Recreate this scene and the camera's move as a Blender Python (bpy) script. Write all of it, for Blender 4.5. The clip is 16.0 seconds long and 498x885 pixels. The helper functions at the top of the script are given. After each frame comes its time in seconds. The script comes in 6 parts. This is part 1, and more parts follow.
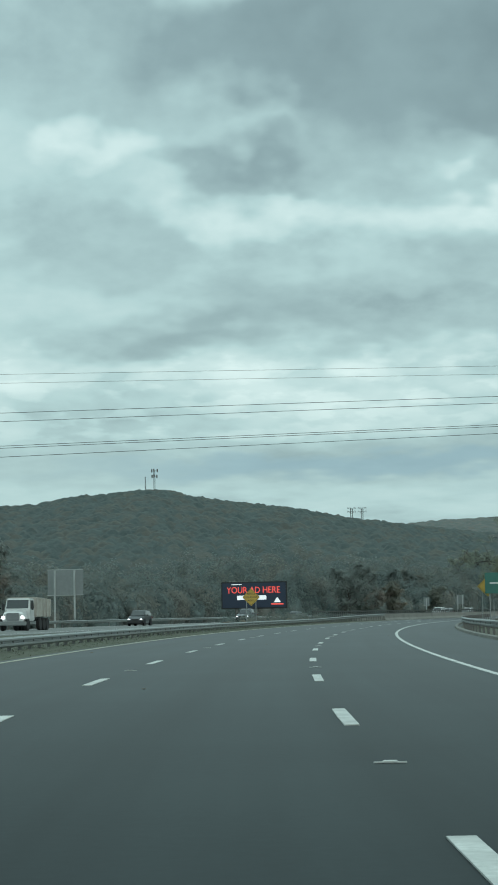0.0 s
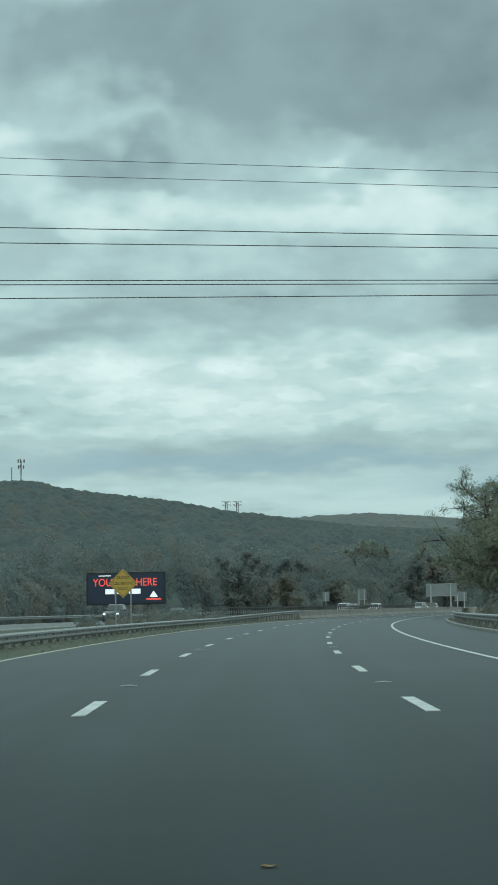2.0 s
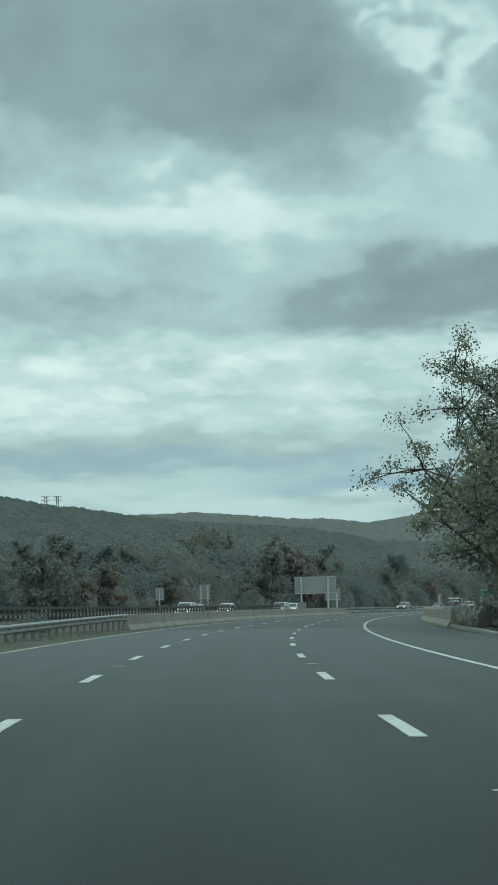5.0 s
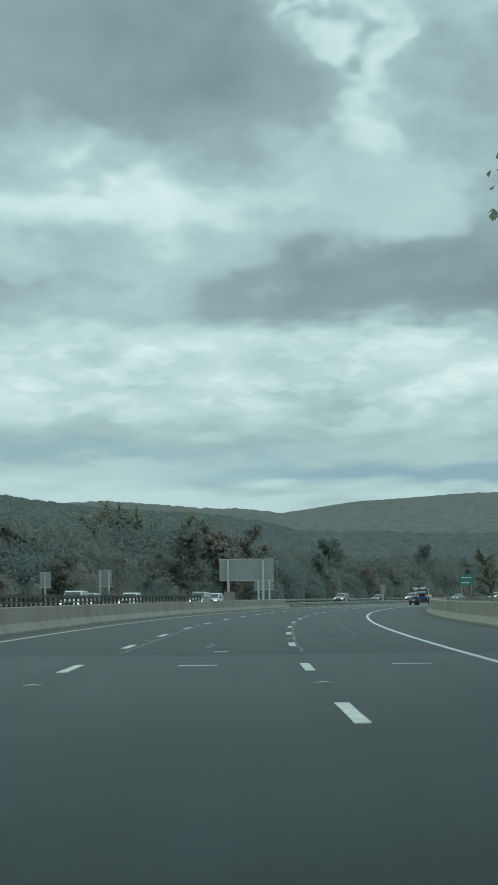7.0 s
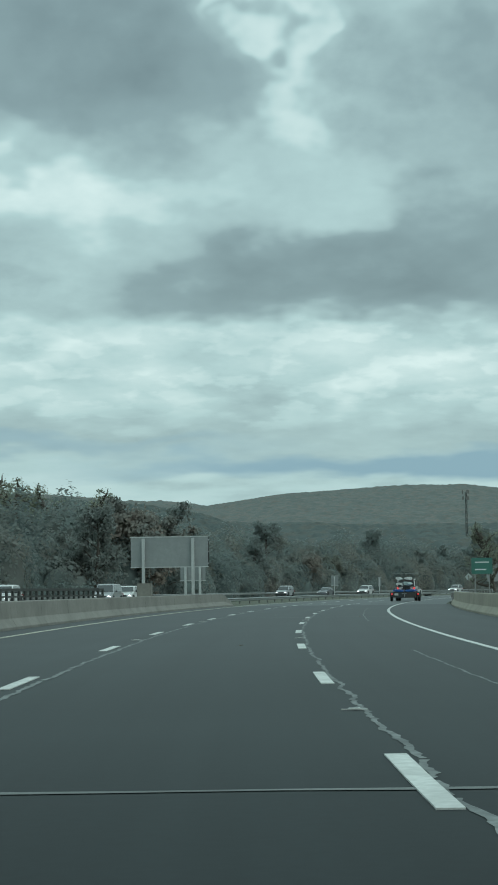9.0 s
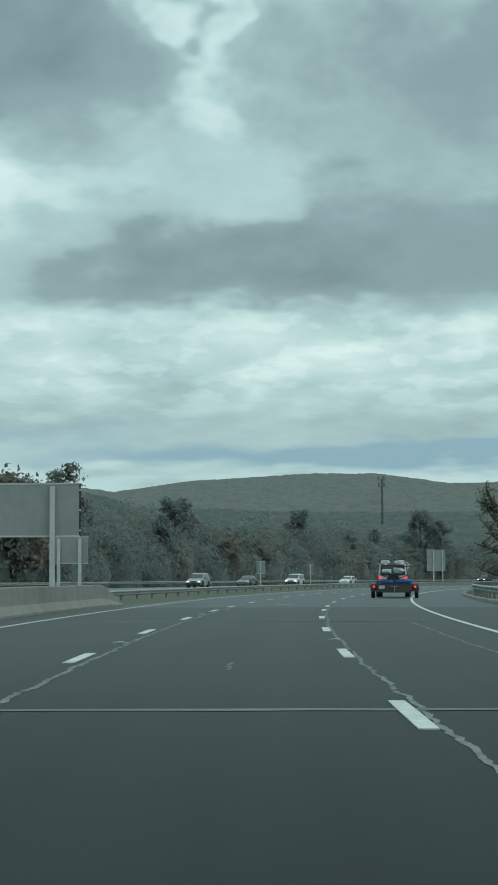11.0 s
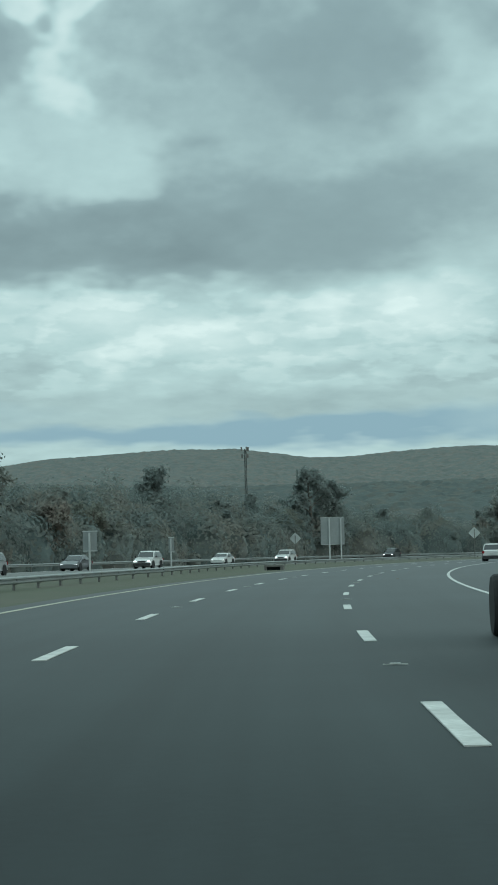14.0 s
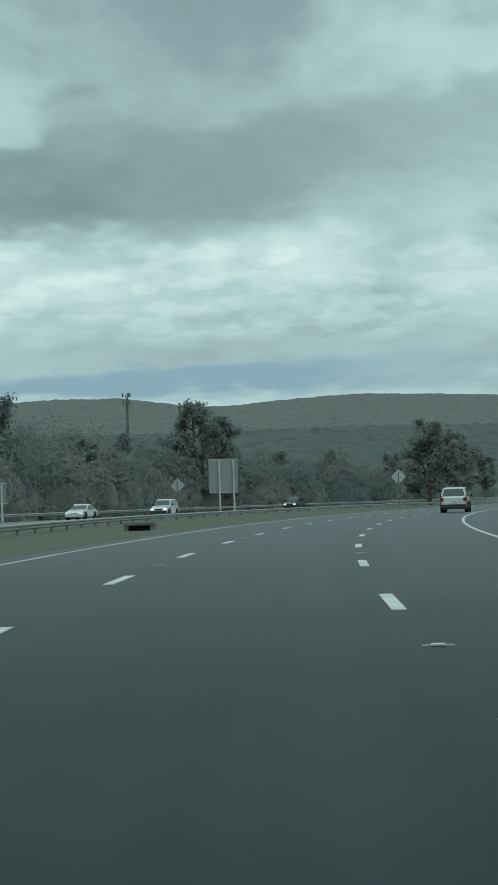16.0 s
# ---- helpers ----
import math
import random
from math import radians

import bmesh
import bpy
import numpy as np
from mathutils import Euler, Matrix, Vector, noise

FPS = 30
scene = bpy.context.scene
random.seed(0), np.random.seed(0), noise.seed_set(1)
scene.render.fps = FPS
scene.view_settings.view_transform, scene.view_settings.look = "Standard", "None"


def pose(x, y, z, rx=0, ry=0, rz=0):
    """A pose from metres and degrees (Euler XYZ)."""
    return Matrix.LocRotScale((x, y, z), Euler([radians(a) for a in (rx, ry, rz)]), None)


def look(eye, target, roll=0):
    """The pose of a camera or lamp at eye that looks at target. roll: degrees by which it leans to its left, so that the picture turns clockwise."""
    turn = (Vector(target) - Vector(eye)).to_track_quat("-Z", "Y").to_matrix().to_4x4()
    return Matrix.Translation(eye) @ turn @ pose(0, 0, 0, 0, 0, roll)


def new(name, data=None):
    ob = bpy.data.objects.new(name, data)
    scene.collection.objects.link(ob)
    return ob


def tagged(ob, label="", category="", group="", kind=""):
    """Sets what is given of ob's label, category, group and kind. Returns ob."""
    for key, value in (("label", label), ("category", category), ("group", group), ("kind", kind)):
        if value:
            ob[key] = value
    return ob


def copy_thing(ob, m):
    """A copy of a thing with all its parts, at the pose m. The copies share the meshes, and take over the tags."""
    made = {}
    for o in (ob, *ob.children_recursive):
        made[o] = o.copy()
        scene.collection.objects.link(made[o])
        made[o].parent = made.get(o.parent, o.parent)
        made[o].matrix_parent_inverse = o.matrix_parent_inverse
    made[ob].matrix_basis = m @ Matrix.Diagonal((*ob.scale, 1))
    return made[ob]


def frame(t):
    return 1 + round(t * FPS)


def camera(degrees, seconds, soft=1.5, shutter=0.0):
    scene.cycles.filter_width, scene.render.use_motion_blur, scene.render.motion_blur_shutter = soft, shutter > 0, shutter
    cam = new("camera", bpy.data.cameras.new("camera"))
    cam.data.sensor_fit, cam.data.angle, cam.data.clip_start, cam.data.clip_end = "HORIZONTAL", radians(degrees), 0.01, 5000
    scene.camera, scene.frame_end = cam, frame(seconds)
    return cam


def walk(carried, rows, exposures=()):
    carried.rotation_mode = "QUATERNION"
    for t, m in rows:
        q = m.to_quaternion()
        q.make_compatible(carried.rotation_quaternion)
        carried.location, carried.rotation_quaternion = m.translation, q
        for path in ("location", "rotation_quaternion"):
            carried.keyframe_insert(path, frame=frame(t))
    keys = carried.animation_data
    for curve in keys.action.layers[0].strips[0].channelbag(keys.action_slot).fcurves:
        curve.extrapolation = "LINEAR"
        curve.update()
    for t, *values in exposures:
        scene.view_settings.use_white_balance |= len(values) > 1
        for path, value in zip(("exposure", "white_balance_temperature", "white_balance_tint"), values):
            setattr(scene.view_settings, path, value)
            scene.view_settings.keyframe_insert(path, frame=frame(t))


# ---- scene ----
# The road runs along a measured centre line: s metres along it, lat metres to its right.
FOV = 15.18
EYE = 1.08
cam = camera(FOV, 16.0, soft=1.75)
# seconds, x, y, heading clockwise from north, pitch, lean
ROWS = (
    (0.0, -1.13, 3.17, 1.611, 5.25, -0.93),
    (0.5, -1.07, 17.92, 2.447, 5.042, -0.89),
    (1.0, -0.78, 32.69, 3.355, 4.936, -0.89),
    (1.5, -0.36, 47.54, 4.407, 4.984, -0.86),
    (2.0, 0.46, 62.36, 5.558, 5.095, -0.99),
    (2.5, 1.59, 77.08, 6.791, 5.23, -1.22),
    (3.0, 3.05, 91.81, 7.968, 5.302, -1.4),
    (3.5, 4.73, 106.51, 8.983, 5.387, -1.3),
    (4.0, 6.56, 121.17, 9.744, 5.333, -1.17),
    (4.5, 8.68, 135.76, 10.37, 5.197, -1.06),
    (5.0, 10.98, 150.31, 10.961, 5.048, -0.96),
    (5.5, 13.47, 164.83, 11.588, 4.897, -0.85),
    (6.0, 16.15, 179.3, 12.256, 4.758, -0.75),
    (6.5, 19.03, 193.74, 12.954, 4.643, -0.66),
    (7.0, 22.14, 208.06, 13.632, 4.743, -0.58),
    (7.5, 25.34, 222.2, 14.297, 4.742, -0.59),
    (8.0, 28.63, 236.06, 14.947, 4.711, -0.74),
    (8.5, 32.14, 249.87, 15.498, 4.612, -0.86),
    (9.0, 35.71, 263.85, 15.933, 4.527, -0.73),
    (9.5, 39.42, 277.81, 16.481, 4.449, -0.56),
    (10.0, 43.31, 291.73, 17.188, 4.369, -0.39),
    (10.5, 47.41, 305.6, 18.002, 4.275, -0.24),
    (11.0, 51.74, 319.38, 18.757, 4.159, -0.13),
    (11.5, 56.29, 333.03, 19.536, 3.83, -0.46),
    (12.0, 61.04, 346.63, 20.194, 3.417, -0.88),
    (12.5, 66.02, 360.37, 20.818, 3.068, -0.94),
    (13.0, 71.21, 374.17, 21.473, 3.033, -0.94),
    (13.5, 76.58, 387.69, 22.225, 3.304, -0.91),
    (14.0, 82.18, 400.41, 23.106, 3.454, -1.24),
    (14.5, 87.65, 412.93, 23.918, 3.57, -1.42),
    (15.0, 93.27, 425.3, 24.588, 3.14, -1.6),
    (15.5, 99.07, 437.68, 25.528, 2.814, -1.69),
    (16.0, 105.11, 450.0, 26.606, 1.852, -1.76),
)


def aim(x, y, heading, pitch, lean):
    h, p = radians(heading), radians(pitch)
    to = (x + math.sin(h) * math.cos(p), y + math.cos(h) * math.cos(p), EYE + math.sin(p))
    return look((x, y, EYE), to, lean)


walk(cam, [(r[0], aim(*r[1:])) for r in ROWS], exposures=[(0.0, -0.05), (4.0, -0.05), (6.5, -0.08), (11.0, -0.07), (12.0, 0.0), (13.0, 0.08), (14.0, -0.05), (14.5, -0.1), (16.0, -0.14)])

# ---- sky and light ----
world = bpy.data.worlds.new("overcast_sky")
scene.world = world
world.use_nodes = True
wt = world.node_tree
wt.nodes.clear()


def wn(kind, **props):
    node = wt.nodes.new(kind)
    for key, value in props.items():
        if key == "op":
            node.operation = value
        elif key == "vals":
            for i, v in value.items():
                node.inputs[i].default_value = v
    return node


def wl(a, b):
    wt.links.new(a, b)


def wmath(op, a, b=None, c=None):
    node = wn("ShaderNodeMath", op=op)
    for i, v in enumerate((a, b, c)):
        if v is None:
            continue
        if isinstance(v, (int, float)):
            node.inputs[i].default_value = v
        else:
            wl(v, node.inputs[i])
    return node.outputs[0]


coords = wn("ShaderNodeTexCoord")
split = wn("ShaderNodeSeparateXYZ")
wl(coords.outputs["Generated"], split.inputs[0])
sx, sy, sz = split.outputs
azim = wmath("MULTIPLY", wmath("ARCTAN2", sx, sy), 57.2958)
elev = wmath("MULTIPLY", wmath("ARCSINE", sz), 57.2958)
# the layer recedes: clouds shrink and crowd together towards the horizon
lift = wmath("ADD", wmath("MAXIMUM", elev, 0.0), 2.5)
flat = wn("ShaderNodeCombineXYZ")
wl(wmath("MULTIPLY", azim, 0.085), flat.inputs[0])
wl(wmath("MULTIPLY", wmath("LOGARITHM", lift, 2.71828), 2.1), flat.inputs[1])


def wnoise(scale, detail, rough, shift, distortion=0.0, stretch=1.0):
    node = wn("ShaderNodeTexNoise", vals={2: scale, 3: detail, 4: rough})
    node.inputs["Distortion"].default_value = distortion
    move = wn("ShaderNodeVectorMath", op="MULTIPLY_ADD")
    wl(flat.outputs[0], move.inputs[0])
    move.inputs[1].default_value = (1.0, stretch, 1.0)
    move.inputs[2].default_value = (shift, shift * 1.7, shift * 0.6)
    wl(move.outputs[0], node.inputs[0])
    return wmath("SUBTRACT", node.outputs[0], 0.5)


def wstep(value, low, high):
    node = wn("ShaderNodeMapRange", vals={1: low, 2: high})
    node.interpolation_type = "SMOOTHSTEP"
    wl(value, node.inputs[0])
    return node.outputs[0]


def wblend(fac, a, b):
    return wmath("ADD", a, wmath("MULTIPLY", fac, wmath("SUBTRACT", b, a)))


# cloud outlines wander, more so high above the horizon
drift_u, drift_v = wnoise(3.4, 3.0, 0.5, 14.0), wnoise(3.4, 3.0, 0.5, 23.0)
cu = wmath("MULTIPLY_ADD", wmath("MULTIPLY", drift_u, lift), 0.5, azim)
cv = wmath("MULTIPLY_ADD", wmath("MULTIPLY", drift_v, lift), 0.32, elev)
spot = wn("ShaderNodeCombineXYZ")
wl(cu, spot.inputs[0])
wl(cv, spot.inputs[1])


def cloud_bank(total, az, el, wide, high, amount):
    """One bank of thicker or thinner cloud round a bearing and a height in degrees."""
    move = wn("ShaderNodeVectorMath", op="MULTIPLY_ADD")
    wl(spot.outputs[0], move.inputs[0])
    move.inputs[1].default_value = (1 / wide, 1 / high, 0)
    move.inputs[2].default_value = (-az / wide, -el / high, 0)
    size = wn("ShaderNodeVectorMath", op="LENGTH")
    wl(move.outputs[0], size.inputs[0])
    fade = wn("ShaderNodeMapRange")
    fade.interpolation_type = "SMOOTHSTEP"
    wl(size.outputs["Value"], fade.inputs[0])
    fade.inputs[1].default_value, fade.inputs[2].default_value = 0.35, 1.5
    fade.inputs[3].default_value, fade.inputs[4].default_value = amount, 0.0
    return fade.outputs[0] if total is None else wmath("ADD", total, fade.outputs[0])


def banks(rows):
    total = None
    for row in rows:
        total = cloud_bank(total, *row)
    return total


# heavy dark bases, the grey sheet between them, and the bright breaks
DARK = banks((
    (7.0, 16.9, 6.4, 3.3, 1.1), (13.5, 15.6, 4.7, 3.2, 1.1), (0.9, 13.9, 3.0, 0.8, 0.9), (1.0, 17.6, 4.0, 1.8, 0.6), (-1.2, 8.2, 3.2, 1.0, 0.9),
    (17.6, 9.6, 5.2, 1.6, 1.05), (23.4, 9.9, 6.5, 1.7, 1.05), (14.6, 9.2, 2.6, 1.0, 0.6), (24.5, 14.8, 4.2, 3.2, 0.55),
    (2.6, 8.9, 2.2, 0.6, 0.5), (32.0, 11.5, 4.0, 1.5, 0.6), (27.8, 16.5, 4.5, 3.0, 0.65),
))
GREY = banks((
    (24.5, 14.0, 6.0, 5.0, 0.8), (-3.0, 17.2, 6.0, 2.6, 0.9), (7.0, 18.5, 7.0, 2.0, 0.8), (-2.6, 11.2, 3.4, 1.1, 0.8), (4.2, 9.4, 3.4, 1.0, 0.9),
    (8.0, 8.9, 3.4, 0.9, 0.8), (12.0, 10.1, 6.0, 1.4, 0.7), (20.6, 15.8, 2.0, 3.0, 0.9), (30.0, 10.5, 8.0, 2.2, 0.8),
    (14.0, 4.6, 60.0, 0.75, 0.75), (15.5, 12.0, 3.0, 0.9, 0.4), (2.0, 5.2, 5.0, 0.5, 0.5),
))
BREAKS = banks((
    (16.4, 18.3, 0.5, 0.8, 0.5), (17.8, 16.6, 0.8, 1.0, 0.6), (18.5, 14.5, 1.4, 1.1, 0.7), (-3.6, 14.5, 1.3, 0.8, 0.7), (4.4, 12.3, 4.4, 0.8, 0.7),
    (8.6, 12.0, 3.4, 0.9, 0.5), (1.8, 12.1, 2.4, 0.8, 0.6), (13.6, 6.9, 45.0, 1.0, 0.55), (5.2, 7.6, 0.9, 0.5, 0.8),
    (9.8, 7.3, 0.9, 0.4, 0.7), (19.0, 6.1, 1.0, 0.45, 1.0), (24.6, 7.2, 2.2, 0.6, 0.6), (11.5, 12.0, 3.5, 0.6, 0.4),
))
broad, billow = wnoise(2.6, 4.0, 0.45, 3.1), wnoise(6.5, 5.0, 0.5, 9.4)
wisp = wnoise(20.0, 4.0, 0.5, 17.0)
# a pale upper sheet with heaped, crisp-rimmed clouds low over the hills
puffs = wmath("SUBTRACT", wstep(wnoise(8.0, 6.0, 0.48, 31.0), -0.03, 0.09), 0.5)
low_rows = cloud_bank(None, 15.0, 6.6, 60.0, 1.7, 0.1)
thin = wmath("MULTIPLY_ADD", broad, 0.7, 0.65)
thin = wmath("MULTIPLY_ADD", billow, 0.36, thin)
thin = wmath("MULTIPLY_ADD", puffs, low_rows, thin)
thin = wmath("MULTIPLY_ADD", BREAKS, 0.17, thin)
grey_edge = wmath("ADD", wmath("SUBTRACT", GREY, wmath("MULTIPLY", BREAKS, 0.8)), wmath("MULTIPLY_ADD", billow, 1.3, wmath("MULTIPLY", broad, 1.6)))
grey_in = wmath("MULTIPLY_ADD", billow, 0.45, wmath("MULTIPLY_ADD", broad, 0.5, 0.47))
thin = wblend(wstep(grey_edge, -0.2, 1.3), thin, grey_in)
dark_edge = wmath("ADD", wmath("SUBTRACT", DARK, wmath("MULTIPLY", BREAKS, 0.9)), wmath("MULTIPLY_ADD", billow, 1.2, wmath("MULTIPLY", broad, 1.3)))
dark_in = wmath("MULTIPLY_ADD", billow, 0.4, wmath("MULTIPLY_ADD", broad, 0.55, 0.16))
thin = wblend(wstep(dark_edge, -0.1, 2.0), thin, dark_in)
thin = wmath("MULTIPLY_ADD", wisp, 0.07, thin)
tone = wn("ShaderNodeValToRGB")
wl(thin, tone.inputs[0])
stops = tone.color_ramp.elements
stops[0].position, stops[0].color = 0.0, (0.17, 0.255, 0.275, 1)
stops[1].position, stops[1].color = 1.0, (0.76, 0.945, 0.925, 1)
for place, colour in ((0.35, (0.265, 0.392, 0.412, 1)), (0.62, (0.455, 0.657, 0.66, 1))):
    stop = stops.new(place)
    stop.color = colour
# gaps near the horizon show bluer, thinner air
blue = banks(((20.5, 3.75, 9.0, 0.45, 1.0), (6.0, 4.5, 9.0, 0.35, 0.6), (30.0, 3.9, 6.0, 0.5, 0.5)))
air = wn("ShaderNodeMix")
air.data_type = "RGBA"
wl(blue, air.inputs["Factor"])
wl(tone.outputs[0], air.inputs["A"])
air.inputs["B"].default_value = (0.255, 0.43, 0.51, 1)
sky = wn("ShaderNodeTexSky")
sky.sky_type = "NISHITA"
sky.sun_disc = False
sky.sun_elevation, sky.sun_rotation = radians(38), radians(150)
sky.air_density, sky.dust_density = 1.5, 3.0
clear = wn("ShaderNodeBackground", vals={1: 0.006})
wl(sky.outputs[0], clear.inputs[0])
# an overcast dome is brighter towards the zenith
rise = wn("ShaderNodeMapRange", vals={1: 0.35, 2: 1.0, 3: 1.0, 4: 1.9})
wl(sz, rise.inputs[0])
cover = wn("ShaderNodeBackground")
wl(air.outputs["Result"], cover.inputs[0])
wl(rise.outputs[0], cover.inputs[1])
both = wn("ShaderNodeAddShader")
wl(clear.outputs[0], both.inputs[0])
wl(cover.outputs[0], both.inputs[1])
end = wn("ShaderNodeOutputWorld")
wl(both.outputs[0], end.inputs[0])

sun = new("sun", bpy.data.lights.new("sun", "SUN"))
sun.data.energy, sun.data.angle, sun.data.color = 0.5, radians(25), (1.0, 0.98, 0.93)
sun.matrix_world = look((0, 0, 60), (-30, 52, 13))


# ---- materials ----
def mix_colours(nt, fac, a, b):
    node = nt.nodes.new("ShaderNodeMix")
    node.data_type = "RGBA"
    if isinstance(fac, (int, float)):
        node.inputs["Factor"].default_value = fac
    else:
        nt.links.new(fac, node.inputs["Factor"])
    for key, v in (("A", a), ("B", b)):
        if isinstance(v, tuple):
            node.inputs[key].default_value = (*v, 1)
        else:
            nt.links.new(v, node.inputs[key])
    return node.outputs["Result"]


def noise_of(nt, scale, detail=4.0, rough=0.6, stretch=(1, 1, 1), low=0.35, high=0.65):
    tc = nt.nodes.new("ShaderNodeTexCoord")
    mp = nt.nodes.new("ShaderNodeMapping")
    mp.inputs["Scale"].default_value = stretch
    nt.links.new(tc.outputs["Object"], mp.inputs[0])
    nz = nt.nodes.new("ShaderNodeTexNoise")
    nz.inputs["Scale"].default_value, nz.inputs["Detail"].default_value, nz.inputs["Roughness"].default_value = scale, detail, rough
    nt.links.new(mp.outputs[0], nz.inputs[0])
    rg = nt.nodes.new("ShaderNodeMapRange")
    rg.inputs[1].default_value, rg.inputs[2].default_value = low, high
    nt.links.new(nz.outputs[0], rg.inputs[0])
    return rg.outputs[0]


def material(name, base, other=None, grain=6.0, stain=0.6, stain_colour=None, rough=0.6, metal=0.0, bump=0.0, island=0.0, spec=0.5, stretch=(1, 1, 1), piece=0.0, coat=0.0):
    """A surface with fine grain between two colours, larger stains, relief and, if wanted, a tone of its own for every island or object."""
    m = bpy.data.materials.new(name)
    m.use_nodes = True
    nt = m.node_tree
    bs = nt.nodes["Principled BSDF"]
    other = other or tuple(c * 0.8 for c in base)
    fine = noise_of(nt, grain, 5.0, 0.65, stretch)
    col = mix_colours(nt, fine, base, other)
    big = noise_of(nt, stain, 3.0, 0.6, stretch, 0.42, 0.72)
    col = mix_colours(nt, big, col, stain_colour or tuple(c * 0.75 for c in base))
    for amount, node_kind, socket in ((island, "ShaderNodeNewGeometry", "Random Per Island"), (piece, "ShaderNodeObjectInfo", "Random")):
        if amount:
            src = nt.nodes.new(node_kind)
            rg = nt.nodes.new("ShaderNodeMapRange")
            rg.inputs[3].default_value, rg.inputs[4].default_value = 1 - amount, 1 + amount
            nt.links.new(src.outputs[socket], rg.inputs[0])
            hs = nt.nodes.new("ShaderNodeHueSaturation")
            nt.links.new(rg.outputs[0], hs.inputs["Value"])
            nt.links.new(col, hs.inputs["Color"])
            col = hs.outputs[0]
    nt.links.new(col, bs.inputs["Base Color"])
    bs.inputs["Roughness"].default_value, bs.inputs["Metallic"].default_value = rough, metal
    bs.inputs["Specular IOR Level"].default_value = spec
    bs.inputs["Coat Weight"].default_value = coat
    if bump:
        bp = nt.nodes.new("ShaderNodeBump")
        bp.inputs["Strength"].default_value, bp.inputs["Distance"].default_value = bump, 0.02
        nt.links.new(fine, bp.inputs["Height"])
        nt.links.new(bp.outputs[0], bs.inputs["Normal"])
    return m


def glowing(name, colour, strength):
    m = bpy.data.materials.new(name)
    m.use_nodes = True
    bs = m.node_tree.nodes["Principled BSDF"]
    bs.inputs["Base Color"].default_value = (*colour, 1)
    bs.inputs["Emission Color"].default_value = (*colour, 1)
    bs.inputs["Emission Strength"].default_value = strength
    return m


def foliage(name, green, autumn, share, rough=0.75, crowns=False, grain=1.6, thin=0.0):
    """Leaves: green and turning colours, by leaf clump and by tree."""
    m = bpy.data.materials.new(name)
    m.use_nodes = True
    nt = m.node_tree
    bs = nt.nodes["Principled BSDF"]
    isl = nt.nodes.new("ShaderNodeNewGeometry")
    obj = nt.nodes.new("ShaderNodeObjectInfo")
    big = noise_of(nt, 0.075 if crowns else 0.12, 3.0, 0.6, (1, 1, 1), 0.32, 0.68)
    mix = nt.nodes.new("ShaderNodeMath")
    mix.operation = "MULTIPLY_ADD"
    tree_tone = obj.outputs["Random"]
    if crowns:
        # every tree of the wood has a tone of its own
        tc = nt.nodes.new("ShaderNodeTexCoord")
        cells = nt.nodes.new("ShaderNodeTexVoronoi")
        cells.inputs["Scale"].default_value = 0.17 if grain > 1 else 0.085
        nt.links.new(tc.outputs["Object"], cells.inputs["Vector"])
        pale = nt.nodes.new("ShaderNodeSeparateColor")
        nt.links.new(cells.outputs["Color"], pale.inputs[0])
        tree_tone = pale.outputs[0]
    nt.links.new(tree_tone, mix.inputs[0])
    mix.inputs[1].default_value = 0.4 if crowns else 0.6
    nt.links.new(big, mix.inputs[2])
    pick = nt.nodes.new("ShaderNodeMapRange")
    pick.inputs[1].default_value, pick.inputs[2].default_value = (1.0 - share, 1.5 - share) if crowns else (1.25 - share, 1.75 - share)
    nt.links.new(mix.outputs[0], pick.inputs[0])
    col = mix_colours(nt, pick.outputs[0], green, autumn)
    rg = nt.nodes.new("ShaderNodeMapRange")
    rg.inputs[3].default_value, rg.inputs[4].default_value = (0.91, 1.09) if crowns else (0.92, 1.08)
    nt.links.new(tree_tone if crowns else isl.outputs["Random Per Island"], rg.inputs[0])
    hs = nt.nodes.new("ShaderNodeHueSaturation")
    nt.links.new(rg.outputs[0], hs.inputs["Value"])
    nt.links.new(col, hs.inputs["Color"])
    leafy = noise_of(nt, grain, 4.0, 0.7, (1, 1, 1), 0.3, 0.7)
    shade = nt.nodes.new("ShaderNodeMapRange")
    shade.inputs[3].default_value, shade.inputs[4].default_value = 0.9, 1.1
    nt.links.new(leafy, shade.inputs[0])
    hs2 = nt.nodes.new("ShaderNodeHueSaturation")
    nt.links.new(shade.outputs[0], hs2.inputs["Value"])
    nt.links.new(hs.outputs[0], hs2.inputs["Color"])
    nt.links.new(hs2.outputs[0], bs.inputs["Base Color"])
    bp = nt.nodes.new("ShaderNodeBump")
    bp.inputs["Strength"].default_value, bp.inputs["Distance"].default_value = 0.1 if crowns and grain > 1 else 0.2, 0.5 / grain
    nt.links.new(leafy, bp.inputs["Height"])
    nt.links.new(bp.outputs[0], bs.inputs["Normal"])
    bs.inputs["Roughness"].default_value = rough
    bs.inputs["Specular IOR Level"].default_value = 0.25
    if thin:
        # leaves let part of the daylight through
        back = nt.nodes.new("ShaderNodeBsdfTranslucent")
        nt.links.new(hs2.outputs[0], back.inputs[0])
        both_sides = nt.nodes.new("ShaderNodeMixShader")
        both_sides.inputs[0].default_value = thin
        nt.links.new(bs.outputs[0], both_sides.inputs[1])
        nt.links.new(back.outputs[0], both_sides.inputs[2])
        nt.links.new(both_sides.outputs[0], nt.nodes["Material Output"].inputs[0])
    return m


